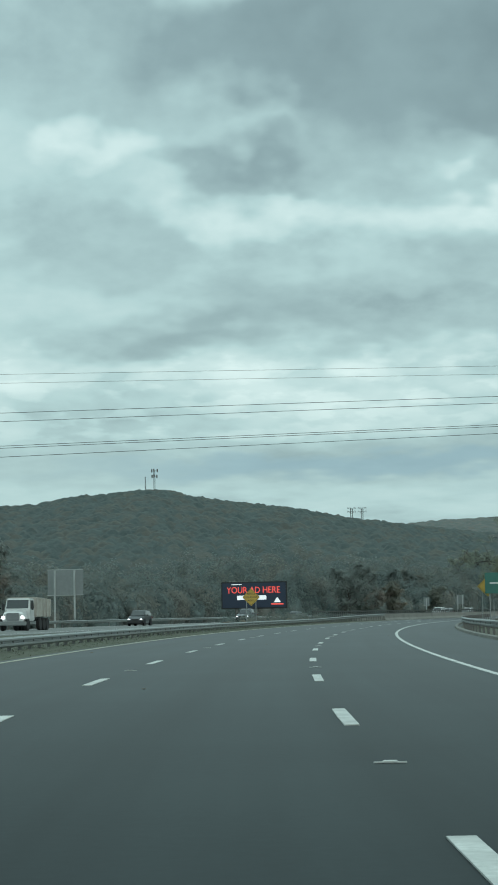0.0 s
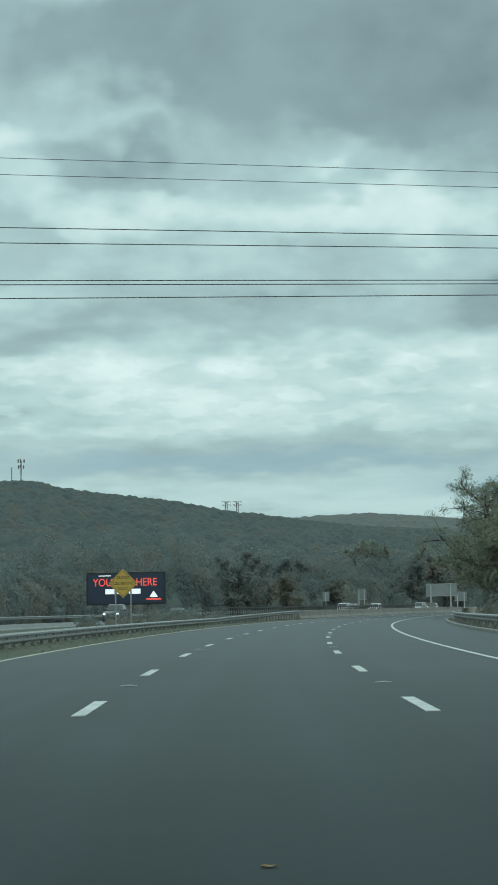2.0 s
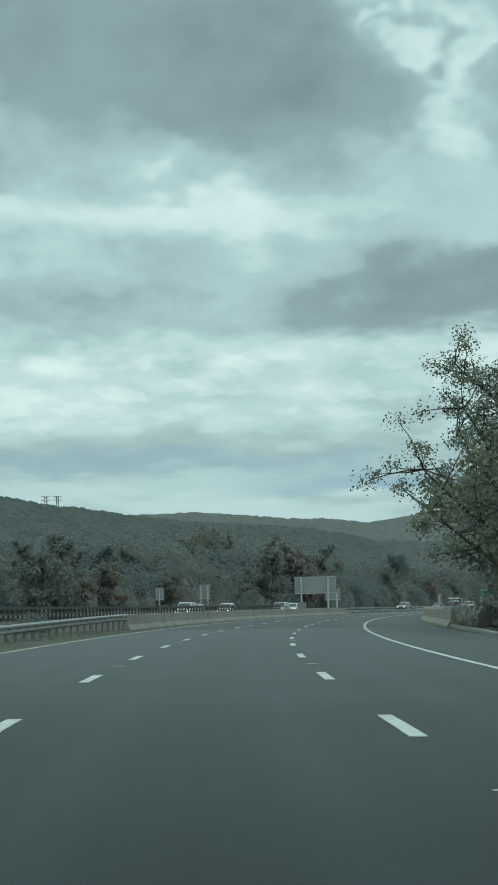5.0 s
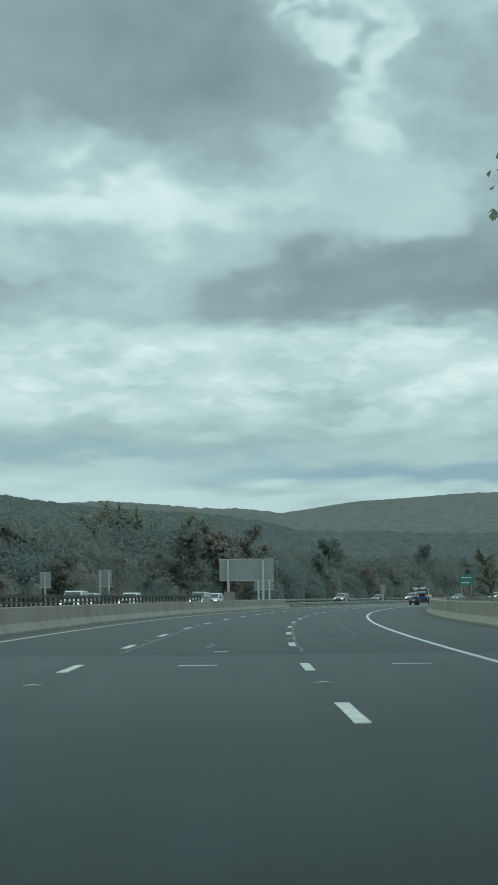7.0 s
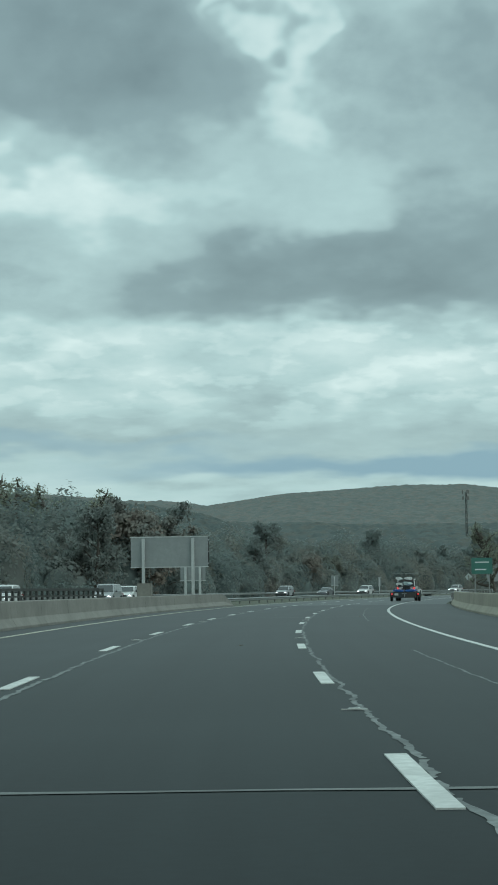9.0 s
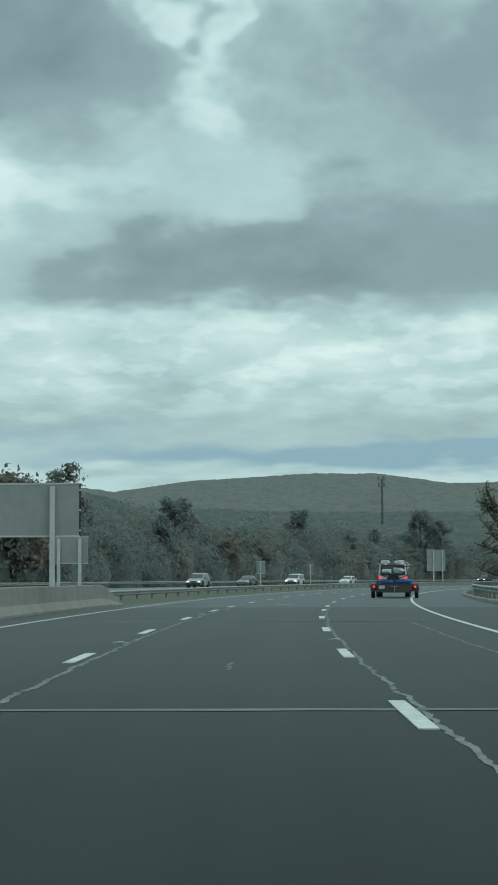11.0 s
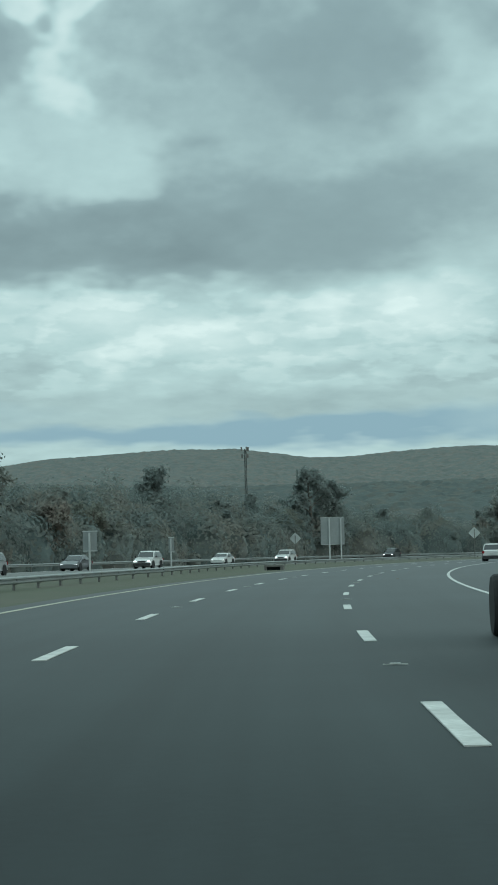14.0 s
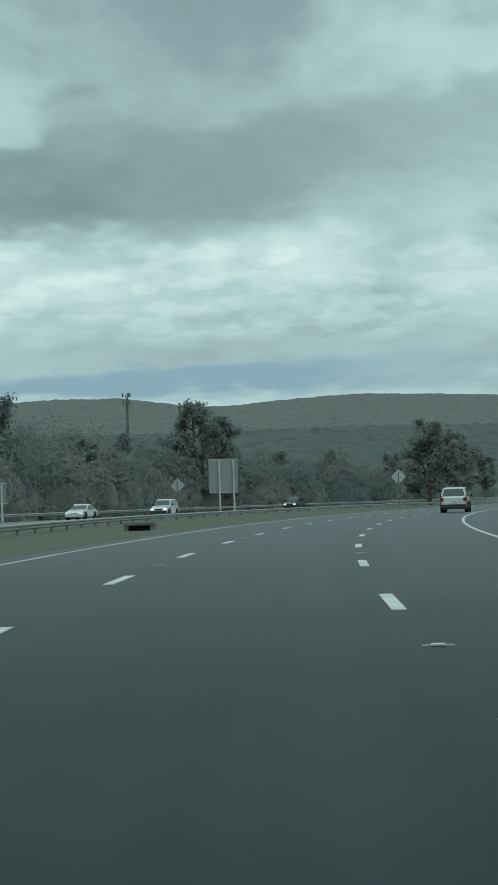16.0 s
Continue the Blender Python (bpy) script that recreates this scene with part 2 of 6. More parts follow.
def lane_wear(m, amount, shine):
    """Streaks along the lanes and paler wheel tracks, on top of a road material."""
    nt = m.node_tree
    bs = nt.nodes["Principled BSDF"]
    old = bs.inputs["Base Color"].links[0].from_socket
    uv = nt.nodes.new("ShaderNodeUVMap")
    uv.uv_map = "along"
    mp = nt.nodes.new("ShaderNodeMapping")
    mp.inputs["Scale"].default_value = (1.6, 0.022, 1)
    nt.links.new(uv.outputs[0], mp.inputs[0])
    nz = nt.nodes.new("ShaderNodeTexNoise")
    nz.inputs["Scale"].default_value, nz.inputs["Detail"].default_value = 1.0, 5.0
    nt.links.new(mp.outputs[0], nz.inputs[0])
    sp = nt.nodes.new("ShaderNodeSeparateXYZ")
    nt.links.new(uv.outputs[0], sp.inputs[0])
    wave = nt.nodes.new("ShaderNodeMath")
    wave.operation = "MULTIPLY"
    nt.links.new(sp.outputs[0], wave.inputs[0])
    wave.inputs[1].default_value = 2 * math.pi / 1.83
    cosine = nt.nodes.new("ShaderNodeMath")
    cosine.operation = "COSINE"
    nt.links.new(wave.outputs[0], cosine.inputs[0])
    add = nt.nodes.new("ShaderNodeMath")
    add.operation = "MULTIPLY_ADD"
    nt.links.new(cosine.outputs[0], add.inputs[0])
    add.inputs[1].default_value = -0.07
    nt.links.new(nz.outputs[0], add.inputs[2])
    rg = nt.nodes.new("ShaderNodeMapRange")
    rg.inputs[1].default_value, rg.inputs[2].default_value = 0.25, 0.75
    rg.inputs[3].default_value, rg.inputs[4].default_value = 1 - amount, 1 + amount
    nt.links.new(add.outputs[0], rg.inputs[0])
    hs = nt.nodes.new("ShaderNodeHueSaturation")
    nt.links.new(rg.outputs[0], hs.inputs["Value"])
    nt.links.new(old, hs.inputs["Color"])
    nt.links.new(hs.outputs[0], bs.inputs["Base Color"])
    # polished stones shine only at the flattest angles
    facing = nt.nodes.new("ShaderNodeLayerWeight")
    facing.inputs[0].default_value = 0.5
    steep = nt.nodes.new("ShaderNodeMath")
    steep.operation = "POWER"
    nt.links.new(facing.outputs["Facing"], steep.inputs[0])
    steep.inputs[1].default_value = 16.0
    share = nt.nodes.new("ShaderNodeMath")
    share.operation = "MULTIPLY"
    nt.links.new(steep.outputs[0], share.inputs[0])
    share.inputs[1].default_value = shine
    gloss = nt.nodes.new("ShaderNodeBsdfGlossy")
    gloss.inputs["Roughness"].default_value = 0.45
    both_ways = nt.nodes.new("ShaderNodeMixShader")
    nt.links.new(share.outputs[0], both_ways.inputs[0])
    nt.links.new(bs.outputs[0], both_ways.inputs[1])
    nt.links.new(gloss.outputs[0], both_ways.inputs[2])
    nt.links.new(both_ways.outputs[0], nt.nodes["Material Output"].inputs[0])


M_ASPHALT = material("asphalt", (0.0228, 0.0306, 0.0325), (0.0184, 0.0248, 0.0266), 9.0, 0.12, (0.0285, 0.0374, 0.0394), 0.85, spec=0.2)
lane_wear(M_ASPHALT, 0.22, 0.19)
M_DECK = material("bridge_deck_asphalt", (0.0178, 0.0229, 0.0247), (0.0152, 0.0194, 0.0208), 9.0, 0.10, (0.022, 0.0276, 0.0294), 0.85, spec=0.2)
lane_wear(M_DECK, 0.2, 0.14)
M_PAINT = material("white_road_paint", (0.60, 0.61, 0.585), (0.46, 0.47, 0.45), 14.0, 2.0, (0.38, 0.385, 0.37), 0.7)
M_EDGE = material("pale_yellow_edge_paint", (0.50, 0.48, 0.38), (0.40, 0.39, 0.32), 12.0, 1.2, (0.32, 0.31, 0.26), 0.7)
M_SEAL = material("worn_crack_filler", (0.21, 0.225, 0.22), (0.11, 0.12, 0.118), 10.0, 1.0, (0.06, 0.067, 0.067), 0.7)
M_TAR = material("dark_tar_seal", (0.0125, 0.0155, 0.0165), (0.019, 0.023, 0.0245), 8.0, 0.7, None, 0.95, spec=0.1)
M_GRASS = material("dry_verge_grass", (0.058, 0.074, 0.045), (0.076, 0.08, 0.052), 3.0, 0.15, (0.085, 0.082, 0.06), 0.9, bump=0.6)
M_BLADE = foliage("grass_blades", (0.095, 0.112, 0.078), (0.125, 0.122, 0.09), 0.4, thin=0.5)
M_SOIL = material("wooded_ground", (0.055, 0.055, 0.032), (0.08, 0.07, 0.045), 0.5, 0.02, (0.045, 0.05, 0.03), 0.95)
M_TAN = material("tan_concrete", (0.33, 0.30, 0.24), (0.28, 0.255, 0.205), 5.0, 0.5, (0.23, 0.21, 0.17), 0.85, bump=0.25)
M_CONCRETE = material("weathered_concrete", (0.24, 0.235, 0.21), (0.20, 0.195, 0.175), 5.0, 0.5, (0.16, 0.155, 0.14), 0.85, bump=0.25)
M_STEEL = material("galvanised_steel", (0.33, 0.35, 0.35), (0.27, 0.29, 0.29), 4.0, 0.6, (0.30, 0.30, 0.29), 0.5, 0.55, spec=0.5)
M_POST = material("weathered_steel_post", (0.20, 0.20, 0.19), (0.15, 0.14, 0.13), 6.0, 1.0, None, 0.7, 0.3)
M_BARK = material("grey_brown_bark", (0.11, 0.095, 0.08), (0.07, 0.06, 0.05), 6.0, 1.0, None, 0.9, bump=0.5, stretch=(1, 1, 0.25))
M_HILL = material("wooded_hillside_floor", (0.05, 0.055, 0.03), (0.075, 0.065, 0.035), 0.05, 0.01, (0.04, 0.05, 0.03), 0.95)
M_LEAF = foliage("mixed_autumn_leaves", (0.225, 0.25, 0.232), (0.285, 0.245, 0.208), 0.55, thin=0.5)
M_CROWN_DARK = foliage("dark_crown_leaves", (0.215, 0.25, 0.238), (0.245, 0.243, 0.21), 0.4, thin=0.5)
M_CROWN_OLIVE = foliage("olive_crown_leaves", (0.222, 0.234, 0.2), (0.262, 0.23, 0.182), 0.55, thin=0.5)
# Kept under the spray tone: shade inside the crowns is put into this colour.
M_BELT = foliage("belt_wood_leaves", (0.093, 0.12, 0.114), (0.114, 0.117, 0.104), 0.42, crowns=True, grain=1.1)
M_LEAF_THIN = foliage("thin_roadside_leaves", (0.27, 0.295, 0.23), (0.31, 0.295, 0.23), 0.45, thin=0.5)
# Olive tone lifted a little to stand in for haze.
M_LEAF_NEAR = foliage("olive_roadside_leaves", (0.27, 0.28, 0.2), (0.33, 0.29, 0.195), 0.5, thin=0.5)
# Sprays and belt leaves are raised and blued to stand in for haze.
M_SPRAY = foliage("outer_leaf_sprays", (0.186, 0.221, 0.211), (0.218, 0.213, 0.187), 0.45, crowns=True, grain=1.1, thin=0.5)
# Haze over the distance is put into these colours: bluish, palest on the ridges.
M_WOODS_HAZED = foliage("far_autumn_woods", (0.06, 0.079, 0.076), (0.078, 0.079, 0.068), 0.42, crowns=True, grain=0.55)
M_RIDGE_HAZED = foliage("distant_ridge_woods", (0.096, 0.113, 0.106), (0.122, 0.115, 0.102), 0.45, crowns=True, grain=0.3)


# ---- building helpers ----
def mesh_from(name, verts, faces, mat=None, smooth=False):
    me = bpy.data.meshes.new(name)
    me.from_pydata([tuple(v) for v in verts], [], [tuple(f) for f in faces])
    if mat:
        me.materials.append(mat)
    if smooth:
        me.polygons.foreach_set("use_smooth", [True] * len(me.polygons))
    me.update()
    return me


def part(name, bm, mat, parent=None, label="", smooth=False):
    """Links a bmesh as one mesh object, under its thing if one is given."""
    me = bpy.data.meshes.new(name)
    bmesh.ops.recalc_face_normals(bm, faces=bm.faces)
    bm.to_mesh(me)
    bm.free()
    me.materials.append(mat)
    if smooth:
        me.polygons.foreach_set("use_smooth", [True] * len(me.polygons))
    ob = new(name, me)
    if parent:
        ob.parent = parent
    if label:
        tagged(ob, label)
    return ob


def thing(name, m, label, category, group="", kind=""):
    ob = new(name)
    ob.matrix_world = m
    ob.empty_display_size = 0.3
    return tagged(ob, label, category, group, kind)


def box(bm, x0, x1, y0, y1, z0, z1, bevel=0.0, turn=None):
    r = bmesh.ops.create_cube(bm, size=1.0)
    vs = r["verts"]
    for v in vs:
        v.co = Vector(((v.co.x + 0.5) * (x1 - x0) + x0, (v.co.y + 0.5) * (y1 - y0) + y0, (v.co.z + 0.5) * (z1 - z0) + z0))
    if bevel:
        es = list({e for v in vs for e in v.link_edges})
        r = bmesh.ops.bevel(bm, geom=es, offset=bevel, segments=2, affect="EDGES")
        vs = list({v for f in r["faces"] for v in f.verts} | {v for v in vs if v.is_valid})
    if turn:
        bmesh.ops.transform(bm, matrix=turn, verts=[v for v in vs if v.is_valid])
    return bm


def tube(bm, a, b, r0, r1=None, seg=8):
    """A closed round bar from a to b."""
    a, b = Vector(a), Vector(b)
    r1 = r0 if r1 is None else r1
    d = b - a
    if d.length < 1e-6:
        return bm
    m = Matrix.Translation((a + b) / 2) @ d.to_track_quat("Z", "Y").to_matrix().to_4x4()
    bmesh.ops.create_cone(bm, cap_ends=True, segments=seg, radius1=r0, radius2=r1, depth=d.length, matrix=m)
    return bm


def lathe(bm, profile, axis_y=True, seg=24):
    """A ring of profile (radius, along) points round the y axis."""
    rings = []
    for r, h in profile:
        rings.append([bm.verts.new((r * math.cos(2 * math.pi * i / seg), h, r * math.sin(2 * math.pi * i / seg))) for i in range(seg)])
    for a, b in zip(rings, rings[1:]):
        for i in range(seg):
            j = (i + 1) % seg
            bm.faces.new((a[i], a[j], b[j], b[i]))
    for ring in (rings[0], rings[-1]):
        if profile[0 if ring is rings[0] else -1][0] > 1e-4:
            bm.faces.new(ring)
    return bm


# ---- the line of the road ----
BENDS_AT = [-120, -20, 20, 60, 100, 140, 180, 220, 260, 300, 340, 380, 420, 460, 500, 1400]
BENDS = [0.0014, 0.00145, 0.0014, 0.00085, 0.00099, 0.00081, 0.00095, 0.00101, 0.00063, 0.00116, 0.00089, 0.00106, 0.00105, 0.00133, 0.00128, 0.00128]
S_GRID = np.arange(-120, 1401, 1.0)
_bend = np.interp(S_GRID, BENDS_AT, BENDS)
_turn = np.concatenate([[0], np.cumsum((_bend[1:] + _bend[:-1]) / 2)])
_turn -= np.interp(0, S_GRID, _turn)
_half = (_turn[1:] + _turn[:-1]) / 2
_rx = np.concatenate([[0], np.cumsum(np.sin(_half))])
_ry = np.concatenate([[0], np.cumsum(np.cos(_half))])
_rx -= np.interp(0, S_GRID, _rx)
_ry -= np.interp(0, S_GRID, _ry)


def on_road(s, lat=0.0, z=0.0):
    h = np.interp(s, S_GRID, _turn)
    return Vector((float(np.interp(s, S_GRID, _rx) + lat * math.cos(h)), float(np.interp(s, S_GRID, _ry) - lat * math.sin(h)), z))


def road_pose(s, lat=0.0, z=0.0, turn=0.0):
    """A pose whose y axis runs along the road (turn: degrees anticlockwise)."""
    return Matrix.Translation(on_road(s, lat, z)) @ Matrix.Rotation(-float(np.interp(s, S_GRID, _turn)) + radians(turn), 4, "Z")


def strip(name, s0, s1, cross, mat, step=4.0, label="", category="", kind="structure", solid=0.0):
    """A ribbon along the road: cross(s) gives (lat, z) points from left to right."""
    n = max(2, int((s1 - s0) / step) + 1)
    verts, faces = [], []
    for i in range(n):
        s = s0 + (s1 - s0) * i / (n - 1)
        row = cross(s)
        verts += [on_road(s, la, z) for la, z in row]
    k = len(row)
    for i in range(n - 1):
        for j in range(k - 1):
            a = i * k + j
            faces.append((a, a + 1, a + 1 + k, a + k))
    me = mesh_from(name, verts, faces, mat)
    lay = me.uv_layers.new(name="along")
    for loop in me.loops:
        i, j = divmod(loop.vertex_index, k)
        s = s0 + (s1 - s0) * i / (n - 1)
        lay.data[loop.index].uv = (cross(s)[j][0], s)
    ob = new(name, me)
    return tagged(ob, label, category, "", kind)


def lerp(x, xs, ys):
    return float(np.interp(x, xs, ys))


def opp_near(s):
    """Near edge of the other carriageway."""
    return lerp(s, (-100, 120, 300, 450, 560, 700, 1200), (-23, -22.5, -22.5, -22.5, -24, -30, -40))


def opp_z(s):
    return lerp(s, (-100, 1200), (0.0, 0.0))


# ---- ground and roads ----
def grid_ground():
    n = 90
    axis = np.sign(np.linspace(-1, 1, n)) * np.abs(np.linspace(-1, 1, n)) ** 3 * 4700
    verts, faces = [], []
    for j in range(n):
        for i in range(n):
            x, y = axis[i] + 60, axis[j] + 250
            verts.append((x, y, -0.55 + 0.1 * noise.noise(Vector((x * 0.03, y * 0.03, 0)))))
    for j in range(n - 1):
        for i in range(n - 1):
            a = j * n + i
            faces.append((a, a + 1, a + 1 + n, a + n))
    return tagged(new("ground", mesh_from("ground", verts, faces, M_SOIL)), "brown and olive wooded ground reaching the horizon", "ground", "", "structure")


grid_ground()
RIGHT_EDGE = lambda s: 3.66 + lerp(s, (0, 60, 120, 180, 240, 300, 360, 420, 500), (-0.58, -0.64, -0.67, -0.69, -0.54, -0.28, -0.29, -0.08, -0.08))
LEFT_EDGE = lambda s: -7.32 - lerp(s, (0, 60, 120, 180, 240, 300, 360, 420, 500), (0.16, 0.2, 0.42, 0.34, 0.17, -0.08, -0.11, -0.24, -0.24))
strip("road", -110, 245, lambda s: [(-8.0, -0.05), (-7.9, 0.0), (-3.7, 0.0), (0, 0.0), (3.4, 0.0), (6.7, 0.0), (6.8, -0.05)], M_ASPHALT, 4, "grey worn asphalt highway with three lanes", "road")
strip("road_on_bridge", 245, 394.5, lambda s: [(-8.9, 0.0), (-3.7, 0.0), (0, 0.0), (3.4, 0.0), (7.2, 0.0)], M_DECK, 4, "darker patched asphalt on the bridge deck", "road")
strip("road_beyond", 394.5, 1300, lambda s: [(-8.0, -0.05), (-7.9, 0.0), (-3.7, 0.0), (0, 0.0), (3.4, 0.0), (6.7, 0.0), (6.8, -0.05)], M_ASPHALT, 4, "grey worn asphalt highway curving away", "road")
M_PALE_ROAD = material("pale_concrete_road", (0.17, 0.175, 0.17), (0.13, 0.135, 0.13), 8.0, 0.15, (0.14, 0.145, 0.14), 0.8, bump=0.2)
strip("road_opposite", -110, 1300, lambda s: [(opp_near(s) - 13.7, -0.05), (opp_near(s) - 13.5, 0.0), (opp_near(s) - 6, 0.0), (opp_near(s), 0.0), (opp_near(s) + 0.2, -0.05)], M_PALE_ROAD, 6, "pale worn concrete carriageway of the oncoming traffic", "road")
strip("median_grass", -110, 245, lambda s: [(opp_near(s) + 0.2, opp_z(s) - 0.06), (-16, -0.1), (-10.5, 0.02), (-9.3, 0.08), (-8.6, 0.06), (-7.95, -0.02)], M_GRASS, 5, "dry mown grass median between the carriageways", "grass")
strip("median_grass_beyond", 396, 1300, lambda s: [(opp_near(s) + 0.2, opp_z(s) - 0.06), (-16, -0.15), (-10.5, -0.14), (-8.6, -0.05), (-7.95, -0.02)], M_GRASS, 5, "green grass median sloping from the road edge", "grass")
strip("verge_opposite", -110, 1300, lambda s: [(opp_near(s) - 21, -0.5), (opp_near(s) - 18, -0.2), (opp_near(s) - 16, -0.1), (opp_near(s) - 13.7, -0.06)], M_GRASS, 8, "rough grass verge in front of the woods", "grass")
strip("verge_right", -110, 245, lambda s: [(6.75, -0.02), (9, -0.1), (14, -0.3), (40, -0.5)], M_GRASS, 6, "rough grass verge below the trees", "grass")
strip("verge_right_beyond", 396, 1300, lambda s: [(6.75, -0.02), (9, -0.1), (14, -0.3), (40, -0.5)], M_GRASS, 6, "rough grass verge beside the road", "grass")


# ---- road markings ----
def slab_on_road(bm, s0, s1, lat, width, top=0.012, steps=2, wobble=0.0):
    """A thin raised strip of paint that follows the bend."""
    rows = []
    for i in range(steps + 1):
        s = s0 + (s1 - s0) * i / steps
        la = lat(s) if callable(lat) else lat
        w = width / 2 * (1 + wobble * random.uniform(-1, 1))
        la += wobble * random.uniform(-0.05, 0.05)
        a, b = on_road(s, la - w, 0), on_road(s, la + w, 0)
        rows.append([bm.verts.new((a.x, a.y, 0.002)), bm.verts.new((a.x, a.y, top)), bm.verts.new((b.x, b.y, top)), bm.verts.new((b.x, b.y, 0.002))])
    for p, q in zip(rows, rows[1:]):
        for j in range(3):
            bm.faces.new((p[j], p[j + 1], q[j + 1], q[j]))
    bm.faces.new(rows[0])
    bm.faces.new(list(reversed(rows[-1])))
    return bm


DASH_SHIFT_RIGHT = [0.0, 0.0, -0.1, -0.5, -0.4, -0.6, -0.6, -0.7, -0.7, -0.4, -0.6, -1.3, -1.4, -1.5, -1.5, -1.4, -1.4, -1.4, -2.3, -3.1, -3.8, -2.2, -1.4, -1.3, -1.2, -0.5, -0.2, -0.2, -0.3, -0.4, 0.0, -0.1, -0.4, -3.7, -3.7, -2.2, -1.9, -0.9, -0.8, -0.8, -0.9, -1.1, -1.1, -1.1]
DASH_SHIFT_LEFT = [-0.4, -0.4, -0.5, -0.9, -0.7, -0.8, -0.3, -0.5, -1.0, -0.9, -1.0, -0.9, -0.9, -1.0, -1.1, -1.0, -1.0, -1.2, -2.2, -3.1, -3.7, -2.9, -2.7, -2.3, -1.6, -0.6, -0.3, -0.4, -1.1, -1.9, -1.6, -1.4, -1.4, -4.6, -4.4, -4.7, -4.8, -4.6, -4.5, -4.7, -4.9, -5.3, -5.3, -5.3]


def lane_line(name, lat, shifts, label):
    line = thing(name, Matrix.Identity(4), label, "lane line", "lane lines", "structure")
    for n in range(-6, 110):
        shift = shifts[max(0, n)] if n < len(shifts) else shifts[-1]
        far = 12.19 * n + shift
        part("dash", slab_on_road(bmesh.new(), far - 3.05, far, lat, 0.15, wobble=0.05), M_PAINT, line)
    return line


lane_line("lane_line_right", 0.0, DASH_SHIFT_RIGHT, "white broken lane line painted on asphalt")
lane_line("lane_line_left", -3.66, DASH_SHIFT_LEFT, "white broken lane line painted on asphalt")
for name, lat, mat, label in (("edge_line_left", LEFT_EDGE, M_EDGE, "faded yellowish edge line beside the median"), ("edge_line_right", RIGHT_EDGE, M_PAINT, "solid white edge line beside the shoulder")):
    tagged(part(name, slab_on_road(bmesh.new(), -100, 1250, lat, 0.125, steps=340, wobble=0.02), mat), label, "edge line", "", "structure")
for off in (-0.8, -12.6):
    ob = part("edge_line_opposite", slab_on_road(bmesh.new(), -60, 1250, lambda s, off=off: opp_near(s) + off, 0.13, 0.012, 200), M_PAINT)
    tagged(ob, "white edge line of the oncoming carriageway", "edge line", "", "structure")


# ---- hills ----
def ridge(name, az0, az1, dist, foot, heights, mat, label, rough=6.0, n=120, m=22, closer=0, sink=0):
    """A wooded ridge seen from the road: heights gives the crest's angle above the road by bearing."""
    azs, els = zip(*heights)
    verts, faces = [], []
    for i in range(n):
        az = az0 + (az1 - az0) * i / (n - 1)
        crest = math.tan(radians(lerp(az, azs, els))) * (dist - closer) + EYE - sink
        for j in range(m):
            u = j / (m - 1) * 1.35
            d = foot + (dist - foot) * u
            rise = math.sin(min(u, 1.0) * math.pi / 2) ** 1.6 if u <= 1 else 1 - ((u - 1) / 0.35) ** 1.5 * 0.8
            a = radians(az)
            x, y = d * math.sin(a), d * math.cos(a)
            z = crest * rise + rough * min(1, u * 2) * noise.noise(Vector((x * 0.006, y * 0.006, 3))) * (0.35 if 0.85 < u < 1.1 else 1)
            end = min(1.0, (az - az0) / 2.5, (az1 - az) / 2.5)
            end = end * end * (3 - 2 * end)
            verts.append((x, y, z * end - 0.8 - 22 * (1 - end)))
    for i in range(n - 1):
        for j in range(m - 1):
            a = i * m + j
            faces.append((a, a + m, a + m + 1, a + 1))
    ob = new(name, mesh_from(name, verts, faces, mat, True))
    return tagged(ob, label, "hill", "", "structure"), verts


def leaf_faces(centres, normals, sizes, rnd, loose=0.25):
    """Small four-sided leaf sprays at the centres, turned loosely along the normals."""
    n = len(centres)
    jig = normals + rnd.normal(0, loose, (n, 3))
    jig /= np.linalg.norm(jig, axis=1)[:, None] + 1e-9
    other = rnd.normal(0, 1, (n, 3))
    u = np.cross(jig, other)
    u /= np.linalg.norm(u, axis=1)[:, None] + 1e-9
    v = np.cross(jig, u)
    su, sv = (sizes * rnd.uniform(0.6, 1.2, n))[:, None], (sizes * rnd.uniform(0.4, 0.9, n))[:, None]
    quad = np.stack([centres - u * su, centres - v * sv + jig * sv * 0.3, centres + u * su, centres + v * sv + jig * sv * 0.3], 1)
    return quad.reshape(-1, 3), np.arange(4 * n).reshape(-1, 4)


def puff(rnd, n, flat=0.8):
    """Points and outward directions over a lumpy crown of unit size."""
    d = rnd.normal(0, 1, (n, 3))
    d /= np.linalg.norm(d, axis=1)[:, None]
    d[:, 2] = np.where(d[:, 2] < -0.45, -d[:, 2], d[:, 2])
    lumps = rnd.normal(0, 1, (5, 3))
    lumps /= np.linalg.norm(lumps, axis=1)[:, None]
    swell = 0.72 + 0.38 * np.max(d @ lumps.T, axis=1) ** 3
    r = swell * rnd.uniform(0.74, 1.06, n)
    p = d * r[:, None]
    p[:, 2] = p[:, 2] * flat + 0.45
    return p, d


